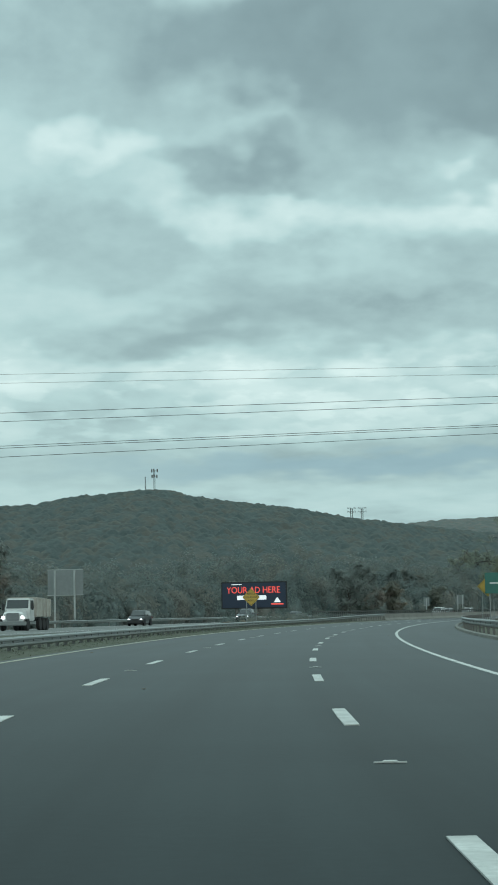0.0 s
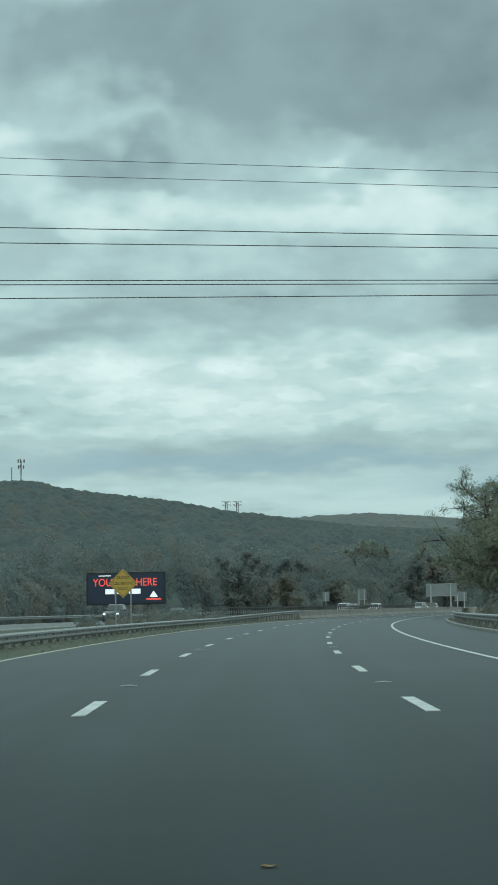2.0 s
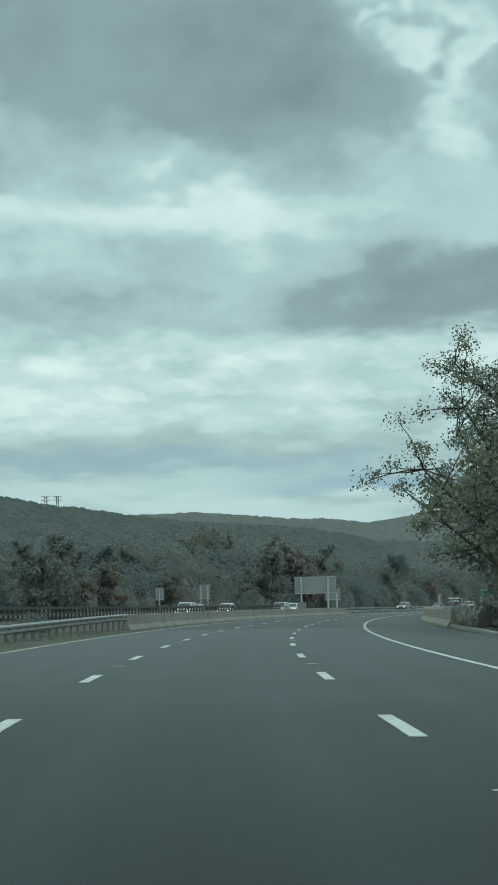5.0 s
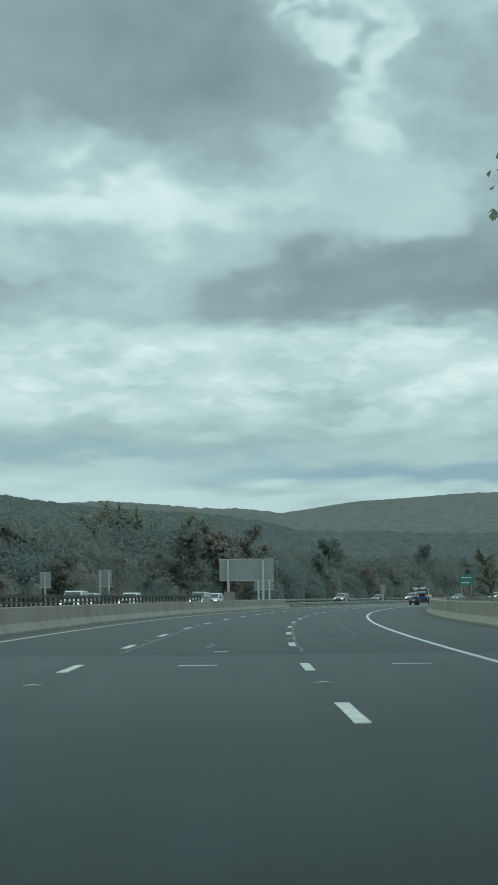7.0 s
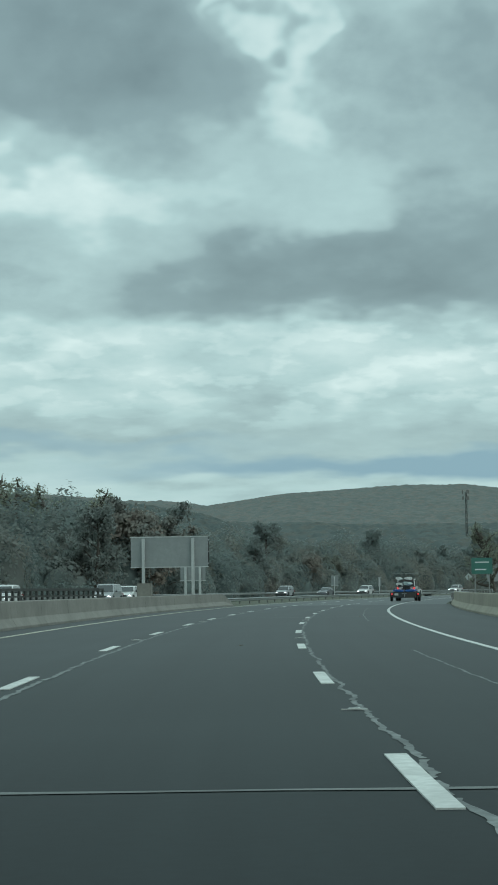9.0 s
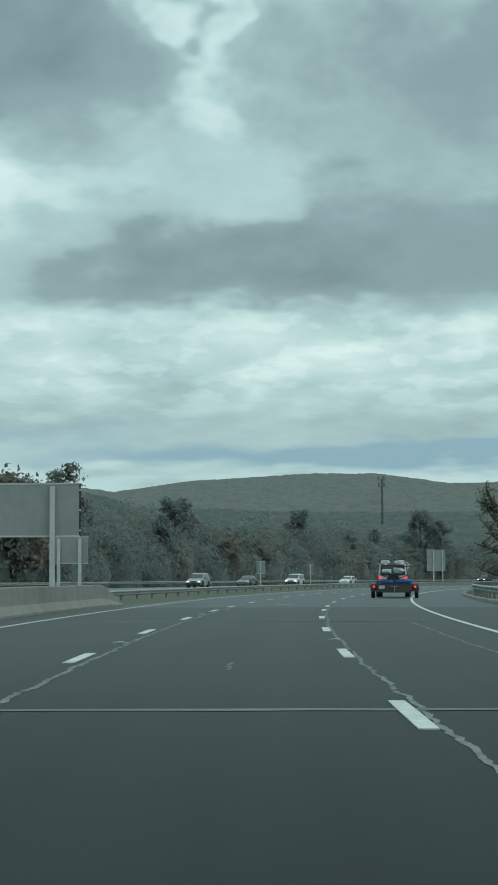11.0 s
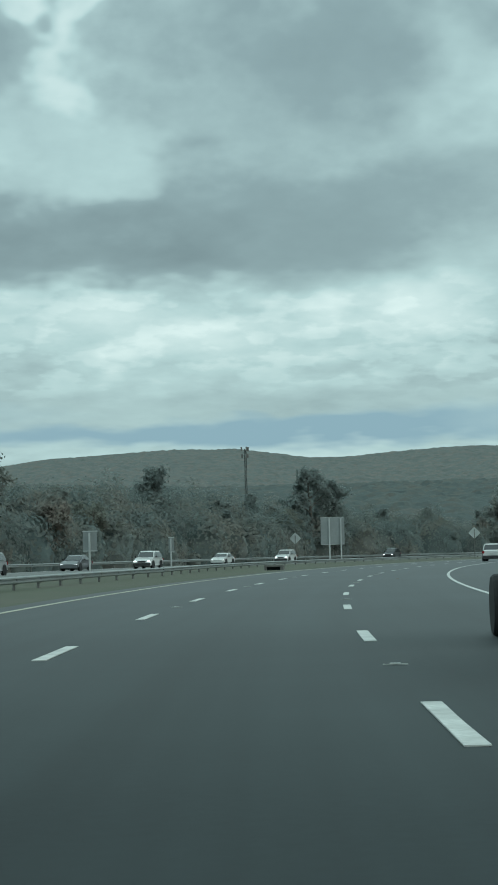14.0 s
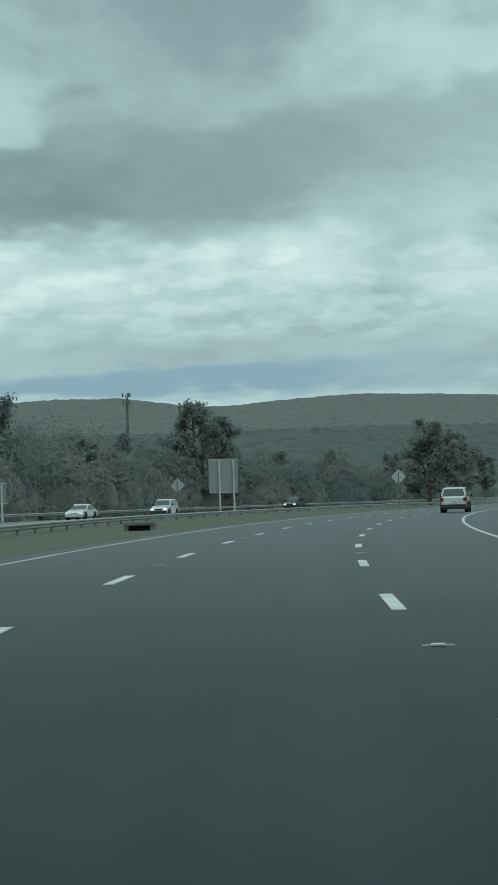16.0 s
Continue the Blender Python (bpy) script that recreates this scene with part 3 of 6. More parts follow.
def crown_shape(seed, fine=2, jag=0.1):
    """A lumpy, closed crown of unit size."""
    bm = bmesh.new()
    bmesh.ops.create_icosphere(bm, subdivisions=fine, radius=1.0)
    r = np.random.RandomState(seed)
    v = np.array([x.co for x in bm.verts])
    f = np.array([[y.index for y in x.verts] for x in bm.faces])
    bm.free()
    lumps = r.normal(0, 1, (6, 3))
    lumps /= np.linalg.norm(lumps, axis=1)[:, None]
    swell = 0.74 + 0.34 * np.max(v @ lumps.T, axis=1) ** 2 + r.uniform(-jag, jag, len(v))
    p = v * swell[:, None]
    p[:, 2] = p[:, 2] * 0.85 + 0.4
    return p, v, f


CROWNS = [crown_shape(i) for i in range(9)]


def woods(name, places, mat, label, leaves=10, leaf=0.2, core=1.0, spray=None, way=(0, 0, 0.55), soft=1.0):
    """Many crowns as one mass, closed or of leaf sprays alone: places are (x, y, z, width, height)."""
    rnd = np.random.RandomState(len(places))
    vs, ns, fs, base_i = [], [], [], 0
    cs, ds, zs = [], [], []
    for x, y, z, w, h in places:
        p, d, f = CROWNS[rnd.randint(len(CROWNS))]
        a = rnd.uniform(0, 6.28)
        t = np.array(((math.cos(a), -math.sin(a), 0), (math.sin(a), math.cos(a), 0), (0, 0, 1)))
        if core:
            vs.append((p @ t.T) * (w * core, w * core, h * core) + (x, y, z))
            ns.append(d @ t.T)
            fs.append(f + base_i)
            base_i += len(p)
        if leaves:
            q, e = puff(rnd, leaves, 0.9)
            cs.append(q * (w * 1.04, w * 1.04, h) + (x, y, z))
            ds.append(e)
            zs.append(np.full(leaves, w * leaf))
    v, n, tri = (np.concatenate(vs), np.concatenate(ns), np.concatenate(fs)) if core else (np.zeros((0, 3)), np.zeros((0, 3)), np.zeros((0, 3), int))
    loops, starts = tri.ravel(), np.arange(0, tri.size, 3)
    if leaves:
        lv, lf = leaf_faces(np.concatenate(cs), np.concatenate(ds), np.concatenate(zs), rnd)
        loops = np.concatenate([loops, lf.ravel() + len(v)])
        starts = np.concatenate([starts, tri.size + np.arange(0, lf.size, 4)])
        v = np.concatenate([v, lv])
        n = np.concatenate([n, np.repeat(np.concatenate(ds), 4, axis=0)])
    me = bpy.data.meshes.new(name)
    me.vertices.add(len(v))
    me.vertices.foreach_set("co", v.ravel())
    me.loops.add(len(loops))
    me.loops.foreach_set("vertex_index", loops.astype(np.int32))
    me.polygons.add(len(starts))
    me.polygons.foreach_set("loop_start", starts.astype(np.int32))
    me.update(calc_edges=True)
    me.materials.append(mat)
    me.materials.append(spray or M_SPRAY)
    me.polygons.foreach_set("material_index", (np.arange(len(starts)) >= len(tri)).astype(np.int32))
    me.polygons.foreach_set("use_smooth", [True] * len(me.polygons))
    n = n * soft + way
    n /= np.linalg.norm(n, axis=1)[:, None] + 1e-9
    me.normals_split_custom_set_from_vertices(n.tolist())
    return tagged(new(name, me), label, "woods", "", "stuff")


def domes(p, cell, seed):
    """Packed rounded tops, 0 to 1: high in the middle of each tree's place, low between the trees."""
    r = np.random.RandomState(seed)
    table = r.uniform(0.12, 0.88, (4096, 3))
    size = r.uniform(0.75, 1.2, 4096)
    q = p / cell
    base = np.floor(q).astype(np.int64)
    best = np.full(len(q), 9.0)
    for a in (-1, 0, 1):
        for b in (-1, 0, 1):
            for c in (-1, 0, 1):
                g = base + (a, b, c)
                h = (g[:, 0] * 73856093 ^ g[:, 1] * 19349663 ^ g[:, 2] * 83492791) % 4096
                d = np.linalg.norm(q - g - table[h], axis=1) / size[h]
                best = np.minimum(best, d)
    return np.clip(1 - best ** 2, -0.3, 1)


def canopy(name, points, rows, cols, out, cell, swell, mat, label, sprays=0, leaf=0.5, up=0.5, seed=1, much=None, soft=0.3, fine=1.0):
    """A closed roof of tree crowns over a grid of points, pushed out along the given directions."""
    push = domes(points, cell, seed) * swell + domes(points, cell * 0.42, seed + 1) * swell * 0.36 * fine + domes(points, cell * 0.19, seed + 2) * swell * 0.15 * fine
    p = points + out * (push if much is None else push * much)[:, None]
    i, j = np.meshgrid(np.arange(rows - 1), np.arange(cols - 1), indexing="ij")
    a = (i * cols + j).ravel()
    quads = np.stack([a, a + 1, a + cols + 1, a + cols], 1)
    # directions of the finished roof
    g = p.reshape(rows, cols, 3)
    nrm = np.cross(np.gradient(g, axis=1), np.gradient(g, axis=0)).reshape(-1, 3)
    nrm /= np.linalg.norm(nrm, axis=1)[:, None] + 1e-9
    if np.sum(nrm * out) < 0:
        nrm = -nrm
        quads = quads[:, ::-1]
    # a mass of leaves is lit more evenly than a hard surface
    nrm = nrm * (1 - soft) + out * soft
    nrm /= np.linalg.norm(nrm, axis=1)[:, None] + 1e-9
    rnd = np.random.RandomState(seed)
    v, n, loops, starts = p, nrm, quads.ravel(), np.arange(0, quads.size, 4)
    if sprays:
        k = rnd.randint(0, rows, sprays) * cols + (cols * 0.7 * rnd.uniform(0, 1, sprays) ** 1.1).astype(int)
        lv, lf = leaf_faces(p[k] + nrm[k] * leaf * 0.25 + rnd.normal(0, leaf * 0.6, (sprays, 3)), nrm[k], np.full(sprays, leaf), rnd)
        loops = np.concatenate([loops, lf.ravel() + len(v)])
        starts = np.concatenate([starts, quads.size + np.arange(0, lf.size, 4)])
        v = np.concatenate([v, lv])
        n = np.concatenate([n, np.repeat(nrm[k], 4, axis=0)])
    me = bpy.data.meshes.new(name)
    me.vertices.add(len(v))
    me.vertices.foreach_set("co", v.ravel())
    me.loops.add(len(loops))
    me.loops.foreach_set("vertex_index", loops.astype(np.int32))
    me.polygons.add(len(starts))
    me.polygons.foreach_set("loop_start", starts.astype(np.int32))
    me.update(calc_edges=True)
    me.materials.append(mat)
    me.materials.append(M_SPRAY)
    me.polygons.foreach_set("material_index", (np.arange(len(starts)) >= len(quads)).astype(np.int32))
    me.polygons.foreach_set("use_smooth", [True] * len(me.polygons))
    n = n + (0, 0, up)
    n /= np.linalg.norm(n, axis=1)[:, None] + 1e-9
    me.normals_split_custom_set_from_vertices(n.tolist())
    return tagged(new(name, me), label, "woods", "", "stuff")


def cover_hill(name, verts, n, m, rows, cell, swell, mat, label, across, along, seed):
    """Woods over a hill: its grid drawn finer, with packed crowns on it."""
    g = np.array(verts).reshape(n, m, 3)
    fi = np.linspace(0, n - 1.001, across)
    fj = np.linspace(rows[0], rows[1], along)
    i, j = np.meshgrid(fi, fj, indexing="ij")
    a, b = i.astype(int), j.astype(int)
    u, w = (i - a)[..., None], (j - b)[..., None]
    p = (g[a, b] * (1 - u) + g[a + 1, b] * u) * (1 - w) + (g[a, b + 1] * (1 - u) + g[a + 1, b + 1] * u) * w
    p = p.reshape(-1, 3)
    out = np.tile(np.array((0.0, -0.25, 1.0)) / 1.03, (len(p), 1))
    return canopy(name, p, across, along, out, cell, swell, mat, label, 0, 0.5, 0.3, seed, soft=0.84, fine=0.8)


near_heights = ((-20, 2.9), (-9, 3.1), (-6, 3.4), (-4.9, 3.47), (-3.96, 3.67), (-2.6, 3.8), (-1.9, 3.88), (-1.0, 3.88), (0, 3.66), (1.2, 3.46), (2.6, 3.28), (3.6, 3.1), (4.7, 2.92), (5.9, 2.8), (7.4, 2.62), (8.6, 2.48), (10.5, 2.35), (12, 2.2), (13.5, 1.9), (15, 1.4), (17, 0.5))
hill_near, hv = ridge("hill_near", -12, 16, 1500, 850, near_heights, M_HILL, "wooded hill in dull autumn green and brown", 4.0, closer=0, sink=13)
cover_hill("hillside_woods", hv, 120, 22, (1.0, 17.5), 10.0, 8.0, M_WOODS_HAZED, "dense autumn woods covering the hillside", 380, 400, 11)
right_heights = ((5, 1.25), (8, 1.65), (11, 2.25), (13.4, 2.50), (14.6, 2.75), (16.2, 3.00), (18.1, 3.12), (19.8, 3.19), (21.5, 3.21), (22.3, 3.08), (23.6, 2.91), (25, 2.95), (26.5, 3.05), (28.4, 3.15), (32, 3.00), (36, 2.70), (46, 2.25))
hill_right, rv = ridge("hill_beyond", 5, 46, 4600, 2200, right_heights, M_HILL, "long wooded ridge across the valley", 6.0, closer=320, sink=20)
cover_hill("ridge_woods", rv, 120, 22, (1.0, 17.5), 17.0, 8.0, M_RIDGE_HAZED, "autumn woods on the long ridge in hazed tones", 400, 280, 12)
mid_heights = ((4, 1.35), (9, 1.75), (13, 1.75), (18, 1.6), (22, 1.55), (27, 1.6), (34, 1.6), (44, 1.4))
hill_mid, mv = ridge("hill_mid", 2, 44, 2300, 1000, mid_heights, M_HILL, "low wooded rise before the long ridge", 5.0, closer=0, sink=9)
cover_hill("rise_woods", mv, 120, 22, (1.0, 17.5), 13.0, 9.0, M_WOODS_HAZED, "dull autumn woods on the low rise", 360, 180, 14)
far_heights = ((0, 2.2), (4, 2.6), (5.9, 2.84), (6.6, 2.93), (7.6, 3.02), (9, 3.05), (10.4, 2.95), (11.7, 2.82), (13.1, 2.8), (15, 2.5), (20, 2.0))
hill_far, fv = ridge("hill_far", -3, 22, 4000, 3200, far_heights, M_HILL, "distant ridge under woods toned for haze", 5.0, 90, 14, closer=60, sink=20)
cover_hill("far_ridge_woods", fv, 90, 14, (1, 11.5), 17.0, 7.0, M_RIDGE_HAZED, "woods on the distant ridge in hazed tones", 260, 110, 13)


# ---- trees ----
def limb_tube(bm, points, r0, r1, seg=7):
    """A tapered, bending branch through the points."""
    rings = []
    n = len(points)
    for i, p in enumerate(points):
        a = points[max(0, i - 1)]
        b = points[min(n - 1, i + 1)]
        q = (b - a).to_track_quat("Z", "Y")
        r = r0 + (r1 - r0) * i / (n - 1)
        rings.append([bm.verts.new(p + q @ Vector((r * math.cos(6.2832 * k / seg), r * math.sin(6.2832 * k / seg), 0))) for k in range(seg)])
    for a, b in zip(rings, rings[1:]):
        for k in range(seg):
            bm.faces.new((a[k], a[(k + 1) % seg], b[(k + 1) % seg], b[k]))
    bm.faces.new(rings[0])
    bm.faces.new(list(reversed(rings[-1])))


def grow(rnd, start, way, length, bend, n=6, lift=0.0):
    pts = [start.copy()]
    d = way.normalized()
    for _ in range(n - 1):
        d = (d + Vector((rnd.uniform(-bend, bend), rnd.uniform(-bend, bend), rnd.uniform(-bend, bend) * 0.6 + lift))).normalized()
        pts.append(pts[-1] + d * length / (n - 1))
    return pts


def make_tree(seed, height, width, leaves, leaf, mat, label, bare=0.0, limbs=9, low=0.25, twigs=1, spread=1.0, stout=1.0):
    """A broadleaf tree: a tapered trunk with limbs, and leaf sprays round the limb ends."""
    rnd = random.Random(seed)
    nr = np.random.RandomState(seed)
    tree = thing("tree", Matrix.Identity(4), label, "tree", "roadside trees")
    bm = bmesh.new()
    trunk = grow(rnd, Vector((0, 0, -0.6)), Vector((rnd.uniform(-0.1, 0.1), rnd.uniform(-0.1, 0.1), 1)), height * 0.82, 0.12, 8)
    limb_tube(bm, trunk, height * 0.022, height * 0.006, 8)
    tips = [(trunk[-1], width * 0.3)]
    for i in range(limbs):
        f = low + (0.95 - low) * (i + rnd.random()) / limbs
        k = f * (len(trunk) - 1)
        p = trunk[int(k)].lerp(trunk[min(int(k) + 1, len(trunk) - 1)], k - int(k))
        a = i * 2.4 + rnd.uniform(-0.5, 0.5)
        reach = width * (0.55 + 0.45 * math.sin(math.pi * min(1, 0.25 + f))) * rnd.uniform(0.75, 1.1)
        pts = grow(rnd, p, Vector((math.cos(a), math.sin(a), rnd.uniform(0.25, 0.9))), reach, 0.25, 6, 0.05)
        limb_tube(bm, pts, height * 0.009 * stout, height * 0.002 * stout, 5)
        tips += [(pts[-1], width * 0.27), (pts[3], width * 0.25)]
        for _ in range(twigs):
            j = rnd.randint(2, 5)
            q = grow(rnd, pts[j], Vector((rnd.uniform(-1, 1), rnd.uniform(-1, 1), rnd.uniform(-0.2, 0.9))), reach * rnd.uniform(0.3, 0.55), 0.3, 4)
            limb_tube(bm, q, height * 0.003 * stout, height * 0.0012 * stout, 3)
            tips.append((q[-1], width * 0.2))
    part("trunk", bm, M_BARK, tree)
    cs, ns, zs = [], [], []
    per = max(4, int(leaves / len(tips)))
    for p, r in tips:
        if rnd.random() < bare:
            continue
        d = nr.normal(0, 1, (per, 3))
        d /= np.linalg.norm(d, axis=1)[:, None]
        rad = r * spread * nr.uniform(0.25, 1.15, per) * rnd.uniform(0.8, 1.25)
        cs.append(np.array(p) + d * rad[:, None] * (1, 1, 0.75))
        ns.append(d)
        zs.append(np.full(per, leaf))
    ns = [np.concatenate([d[:, :2], np.abs(d[:, 2:]) + 0.2], 1) for d in ns]
    v, f = leaf_faces(np.concatenate(cs), np.concatenate(ns), np.concatenate(zs), nr, 0.5)
    crown = new("crown", mesh_from("crown", v.tolist(), f.tolist(), mat))
    out = np.concatenate(cs) - np.array((0, 0, height * 0.45))
    out /= np.linalg.norm(out, axis=1)[:, None] + 1e-9
    every = np.repeat(out * 0.45 + np.concatenate(ns) * 0.06, 4, axis=0) + (0, 0, 0.7)
    every /= np.linalg.norm(every, axis=1)[:, None] + 1e-9
    crown.data.polygons.foreach_set("use_smooth", [True] * len(crown.data.polygons))
    crown.data.normals_split_custom_set_from_vertices(every.tolist())
    crown.parent = tree
    return tree


def place_tree(model, s, lat, scale, turn, z=-0.4, point=None):
    at = point or on_road(s, lat, z)
    m = Matrix.Translation(at) @ Matrix.Rotation(turn, 4, "Z")
    ob = copy_thing(model, m)
    ob.scale = (scale, scale, scale * 1.0)
    return ob


MODELS = [
    make_tree(1, 15, 4.6, 5200, 0.235, M_LEAF, "broadleaf tree in mixed autumn green and brown", 0, 13, 0.1, 3, spread=1.0),
    make_tree(2, 17, 5.0, 5200, 0.235, M_CROWN_DARK, "tall dark green broadleaf tree at the wood's edge", 0, 14, 0.1, 3, spread=1.0),
    make_tree(3, 13, 4.8, 5200, 0.235, M_CROWN_OLIVE, "olive and tan tree with thinning leaves", 0.05, 12, 0.14, 3, spread=1.0),
    make_tree(4, 16, 4.4, 5200, 0.235, M_CROWN_DARK, "dense dull green tree beside the highway", 0, 14, 0.08, 3, spread=1.0),
    make_tree(5, 14, 4.2, 3000, 0.14, M_LEAF_THIN, "half-bare tree with few leaves among its twigs", 0.1, 12, 0.25, 9, spread=0.7, stout=2.6),
    make_tree(6, 12, 4.6, 5200, 0.235, M_LEAF, "rounded tree with rusty autumn leaves", 0, 12, 0.1, 3, spread=1.0),
]


def rise_at(lat_from_edge):
    return 0.0 if lat_from_edge < 20 else (lat_from_edge - 20) * 0.06


tree_rnd = random.Random(11)
for row, (off, gap, s0, s1, big) in enumerate(((7.5, 15, 60, 880, 0.72), (14, 17, 70, 900, 0.92))):
    s = s0
    while s < s1:
        s += gap * tree_rnd.uniform(0.6, 1.4) * (1.7 if s > 400 or s < 150 else 1.0)
        lat = opp_near(s) - 14 - off + tree_rnd.uniform(-2.5, 2.5)
        if 195 < s < 385 and off < 30:
            continue
        place_tree(tree_rnd.choice([MODELS[i] for i in ((0, 1, 2, 3, 5) if row else (0, 2, 5, 3))]), s, lat, big * tree_rnd.uniform(0.75, 1.15), tree_rnd.uniform(0, 6.28), -0.3 + rise_at(off))
# the stand of trees on the right before the bridge
NEAR_A = make_tree(21, 15.5, 6.8, 20000, 0.085, M_LEAF_THIN, "spreading roadside tree with thin greyish leaves", 0.03, 16, 0.16, 14, spread=0.5)
NEAR_B = make_tree(22, 11.5, 5.6, 20000, 0.13, M_LEAF_NEAR, "leafy olive roadside tree over the guardrail", 0, 14, 0.06, 6, spread=0.95)
for model, s, lat, k, turn in ((NEAR_A, 236.5, 10.2, 0.97, 0.4), (NEAR_B, 246, 11.8, 1.0, 0.2), (NEAR_B, 226, 12.3, 0.95, 1.0), (NEAR_B, 233, 14.5, 1.0, 2.6), (NEAR_A, 248, 15, 0.9, 2.2), (NEAR_B, 216, 15.5, 0.75, 4.0), (NEAR_B, 243, 19, 1.0, 5.2), (NEAR_B, 228, 19, 0.95, 3.3)):
    place_tree(model, s, lat, k, turn, -0.3)
# tall single trees at the far end of the bend
for model, x, y, k, turn in ((MODELS[1], 217, 690, 1.12, 0.4), (MODELS[3], 221, 693, 1.05, 2.0), (MODELS[3], 212, 707, 0.92, 1.0), (MODELS[5], 262, 700, 1.2, 3.0), (MODELS[5], 269, 706, 1.3, 0.7)):
    place_tree(model, 0, 0, k, turn, point=Vector((x, y, -0.3)))
for model, s, lat, k, turn in ((MODELS[0], 508, -47, 0.98, 0.3), (MODELS[3], 519, -48, 0.95, 1.9), (MODELS[2], 531, -46, 1.0, 4.1)):
    place_tree(model, s, lat, k, turn, -0.3)
for model, x, y, k, turn in ((MODELS[4], 77, 549, 1.6, 0.2), (MODELS[4], 82, 551, 1.55, 1.7), (MODELS[4], 88, 553, 1.52, 3.0), (MODELS[4], 93, 556, 1.46, 4.4), (MODELS[4], 72, 544, 1.58, 5.1), (MODELS[0], 80, 488, 0.9, 2.2), (MODELS[5], 89, 508, 1.3, 0.5), (MODELS[5], 95, 518, 1.25, 4.0), (MODELS[2], 56, 470, 0.98, 5.0), (MODELS[0], 50, 462, 0.9, 1.2), (MODELS[4], 106.8, 428.1, 0.63, 2.6)):
    place_tree(model, 0, 0, k, turn, point=Vector((x, y, -0.3)))
for model in (NEAR_A, NEAR_B, *MODELS):
    for o in (model, *model.children_recursive):
        bpy.data.objects.remove(o)

# woods behind the first rows of trees, and on the inside of the bend beyond the bridge
WOOD_PROFILE = ((0, -2.0), (0.3, 0.0), (1.5, 2.6), (4, 4.6), (9, 6.2), (18, 7.4), (32, 8.2), (60, 8.8), (130, 10.0))


def wood_bank(name, s0, s1, edge, sign, step, cols, tall, label, sprays, seed):
    """The edge of a wood along the road, rising from its foot to a roof of crowns."""
    offs, zs = (np.array(c, float) for c in zip(*WOOD_PROFILE))
    run = np.concatenate([[0], np.cumsum(np.hypot(np.diff(offs), np.diff(zs)))])
    grow_ = np.linspace(0, 1, cols) ** 1.35 * run[-1]
    po, pz = np.interp(grow_, run, offs), np.interp(grow_, run, zs)
    rows = int((s1 - s0) / step) + 1
    ss = np.linspace(s0, s1, rows)
    turn = np.interp(ss, S_GRID, _turn)
    cx, cy = np.interp(ss, S_GRID, _rx), np.interp(ss, S_GRID, _ry)
    start = np.array([edge(s) for s in ss])
    lat = start[:, None] + sign * po[None, :]
    x = cx[:, None] + lat * np.cos(turn)[:, None]
    y = cy[:, None] - lat * np.sin(turn)[:, None]
    wave = np.array([[noise.noise(Vector((a * 0.028, b * 0.028, 5.0 + seed))) + 0.6 * noise.noise(Vector((a * 0.085, b * 0.085, 9.0))) for b in (0, 14, 40, 90)] for a in ss])
    wave = np.stack([np.interp(po, (0, 14, 40, 90), w) for w in wave])
    z = pz[None, :] * tall + 1.4 * wave * np.clip(po / 16, 0, 1)[None, :]
    p = np.stack([x, y, z], 2).reshape(-1, 3)
    # crowns bulge sideways at the foot and upwards on the roof
    lean_ = np.interp(po, (0, 3, 10, 30), (1.6, 1.2, 0.6, 0.3))[None, :]
    side = np.stack([np.cos(turn)[:, None] * -sign * lean_, np.sin(turn)[:, None] * sign * lean_, np.ones((rows, cols))], 2).reshape(-1, 3)
    side /= np.linalg.norm(side, axis=1)[:, None]
    return canopy(name, p, rows, cols, side, 7.2, 2.0, M_BELT, label, sprays, 0.3, 0.25, seed, np.tile(np.clip(po / 2.5, 0.15, 1), rows), 0.8, 0.6)


BELT_EDGE = lambda s: opp_near(s) - lerp(s, (-30, 150, 205, 225, 352, 380, 440, 500, 1150), (21, 21, 25, 30, 47, 47, 26, 21, 21))
RIGHT_BELT_EDGE = lambda s: 22 + max(0, 600 - s) * 0.42
wood_bank("belt_woods", -30, 1150, BELT_EDGE, -1, 2.0, 60, 0.6, "thick dull autumn woods behind the carriageway", 0, 3)
wood_bank("belt_woods_right", 470, 1150, RIGHT_BELT_EDGE, 1, 2.6, 50, 0.6, "autumn woods on the inside of the bend", 0, 4)
rnd = random.Random(5)


def edge_trees(s0, s1, edge, sign, gap):
    """Crowns in rows behind a wood's edge, lower in front and higher behind."""
    out = []
    for off, low, high in ((0.5, 4.6, 6.6), (4.5, 6.0, 8.2), (9.5, 7.2, 9.6), (17, 7.8, 10.4), (28, 8.4, 11.0)):
        s = s0
        while s < s1:
            s += gap * rnd.uniform(0.6, 1.4) * (1.0 if s < 720 else 1.8)
            p = on_road(s, edge(s) + sign * (off + rnd.uniform(-1.6, 1.6)))
            top = rnd.uniform(low, high) * (lerp(s, (360, 400, 480, 500, 720, 780), (1.0, 1.5, 1.5, 1.2, 1.28, 1.05)) if off > 12 else lerp(s, (360, 400, 465, 490, 720, 780), (1.0, 1.45, 1.4, 1.1, 1.25, 1.05)))
            out.append((p.x, p.y, -0.2, rnd.uniform(2.9, 4.6), top / 1.22))
    return out


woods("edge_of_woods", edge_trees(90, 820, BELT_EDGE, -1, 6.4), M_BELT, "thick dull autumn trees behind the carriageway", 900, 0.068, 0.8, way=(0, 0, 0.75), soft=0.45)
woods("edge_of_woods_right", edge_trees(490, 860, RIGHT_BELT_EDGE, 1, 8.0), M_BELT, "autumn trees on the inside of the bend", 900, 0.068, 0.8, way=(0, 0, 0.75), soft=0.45)
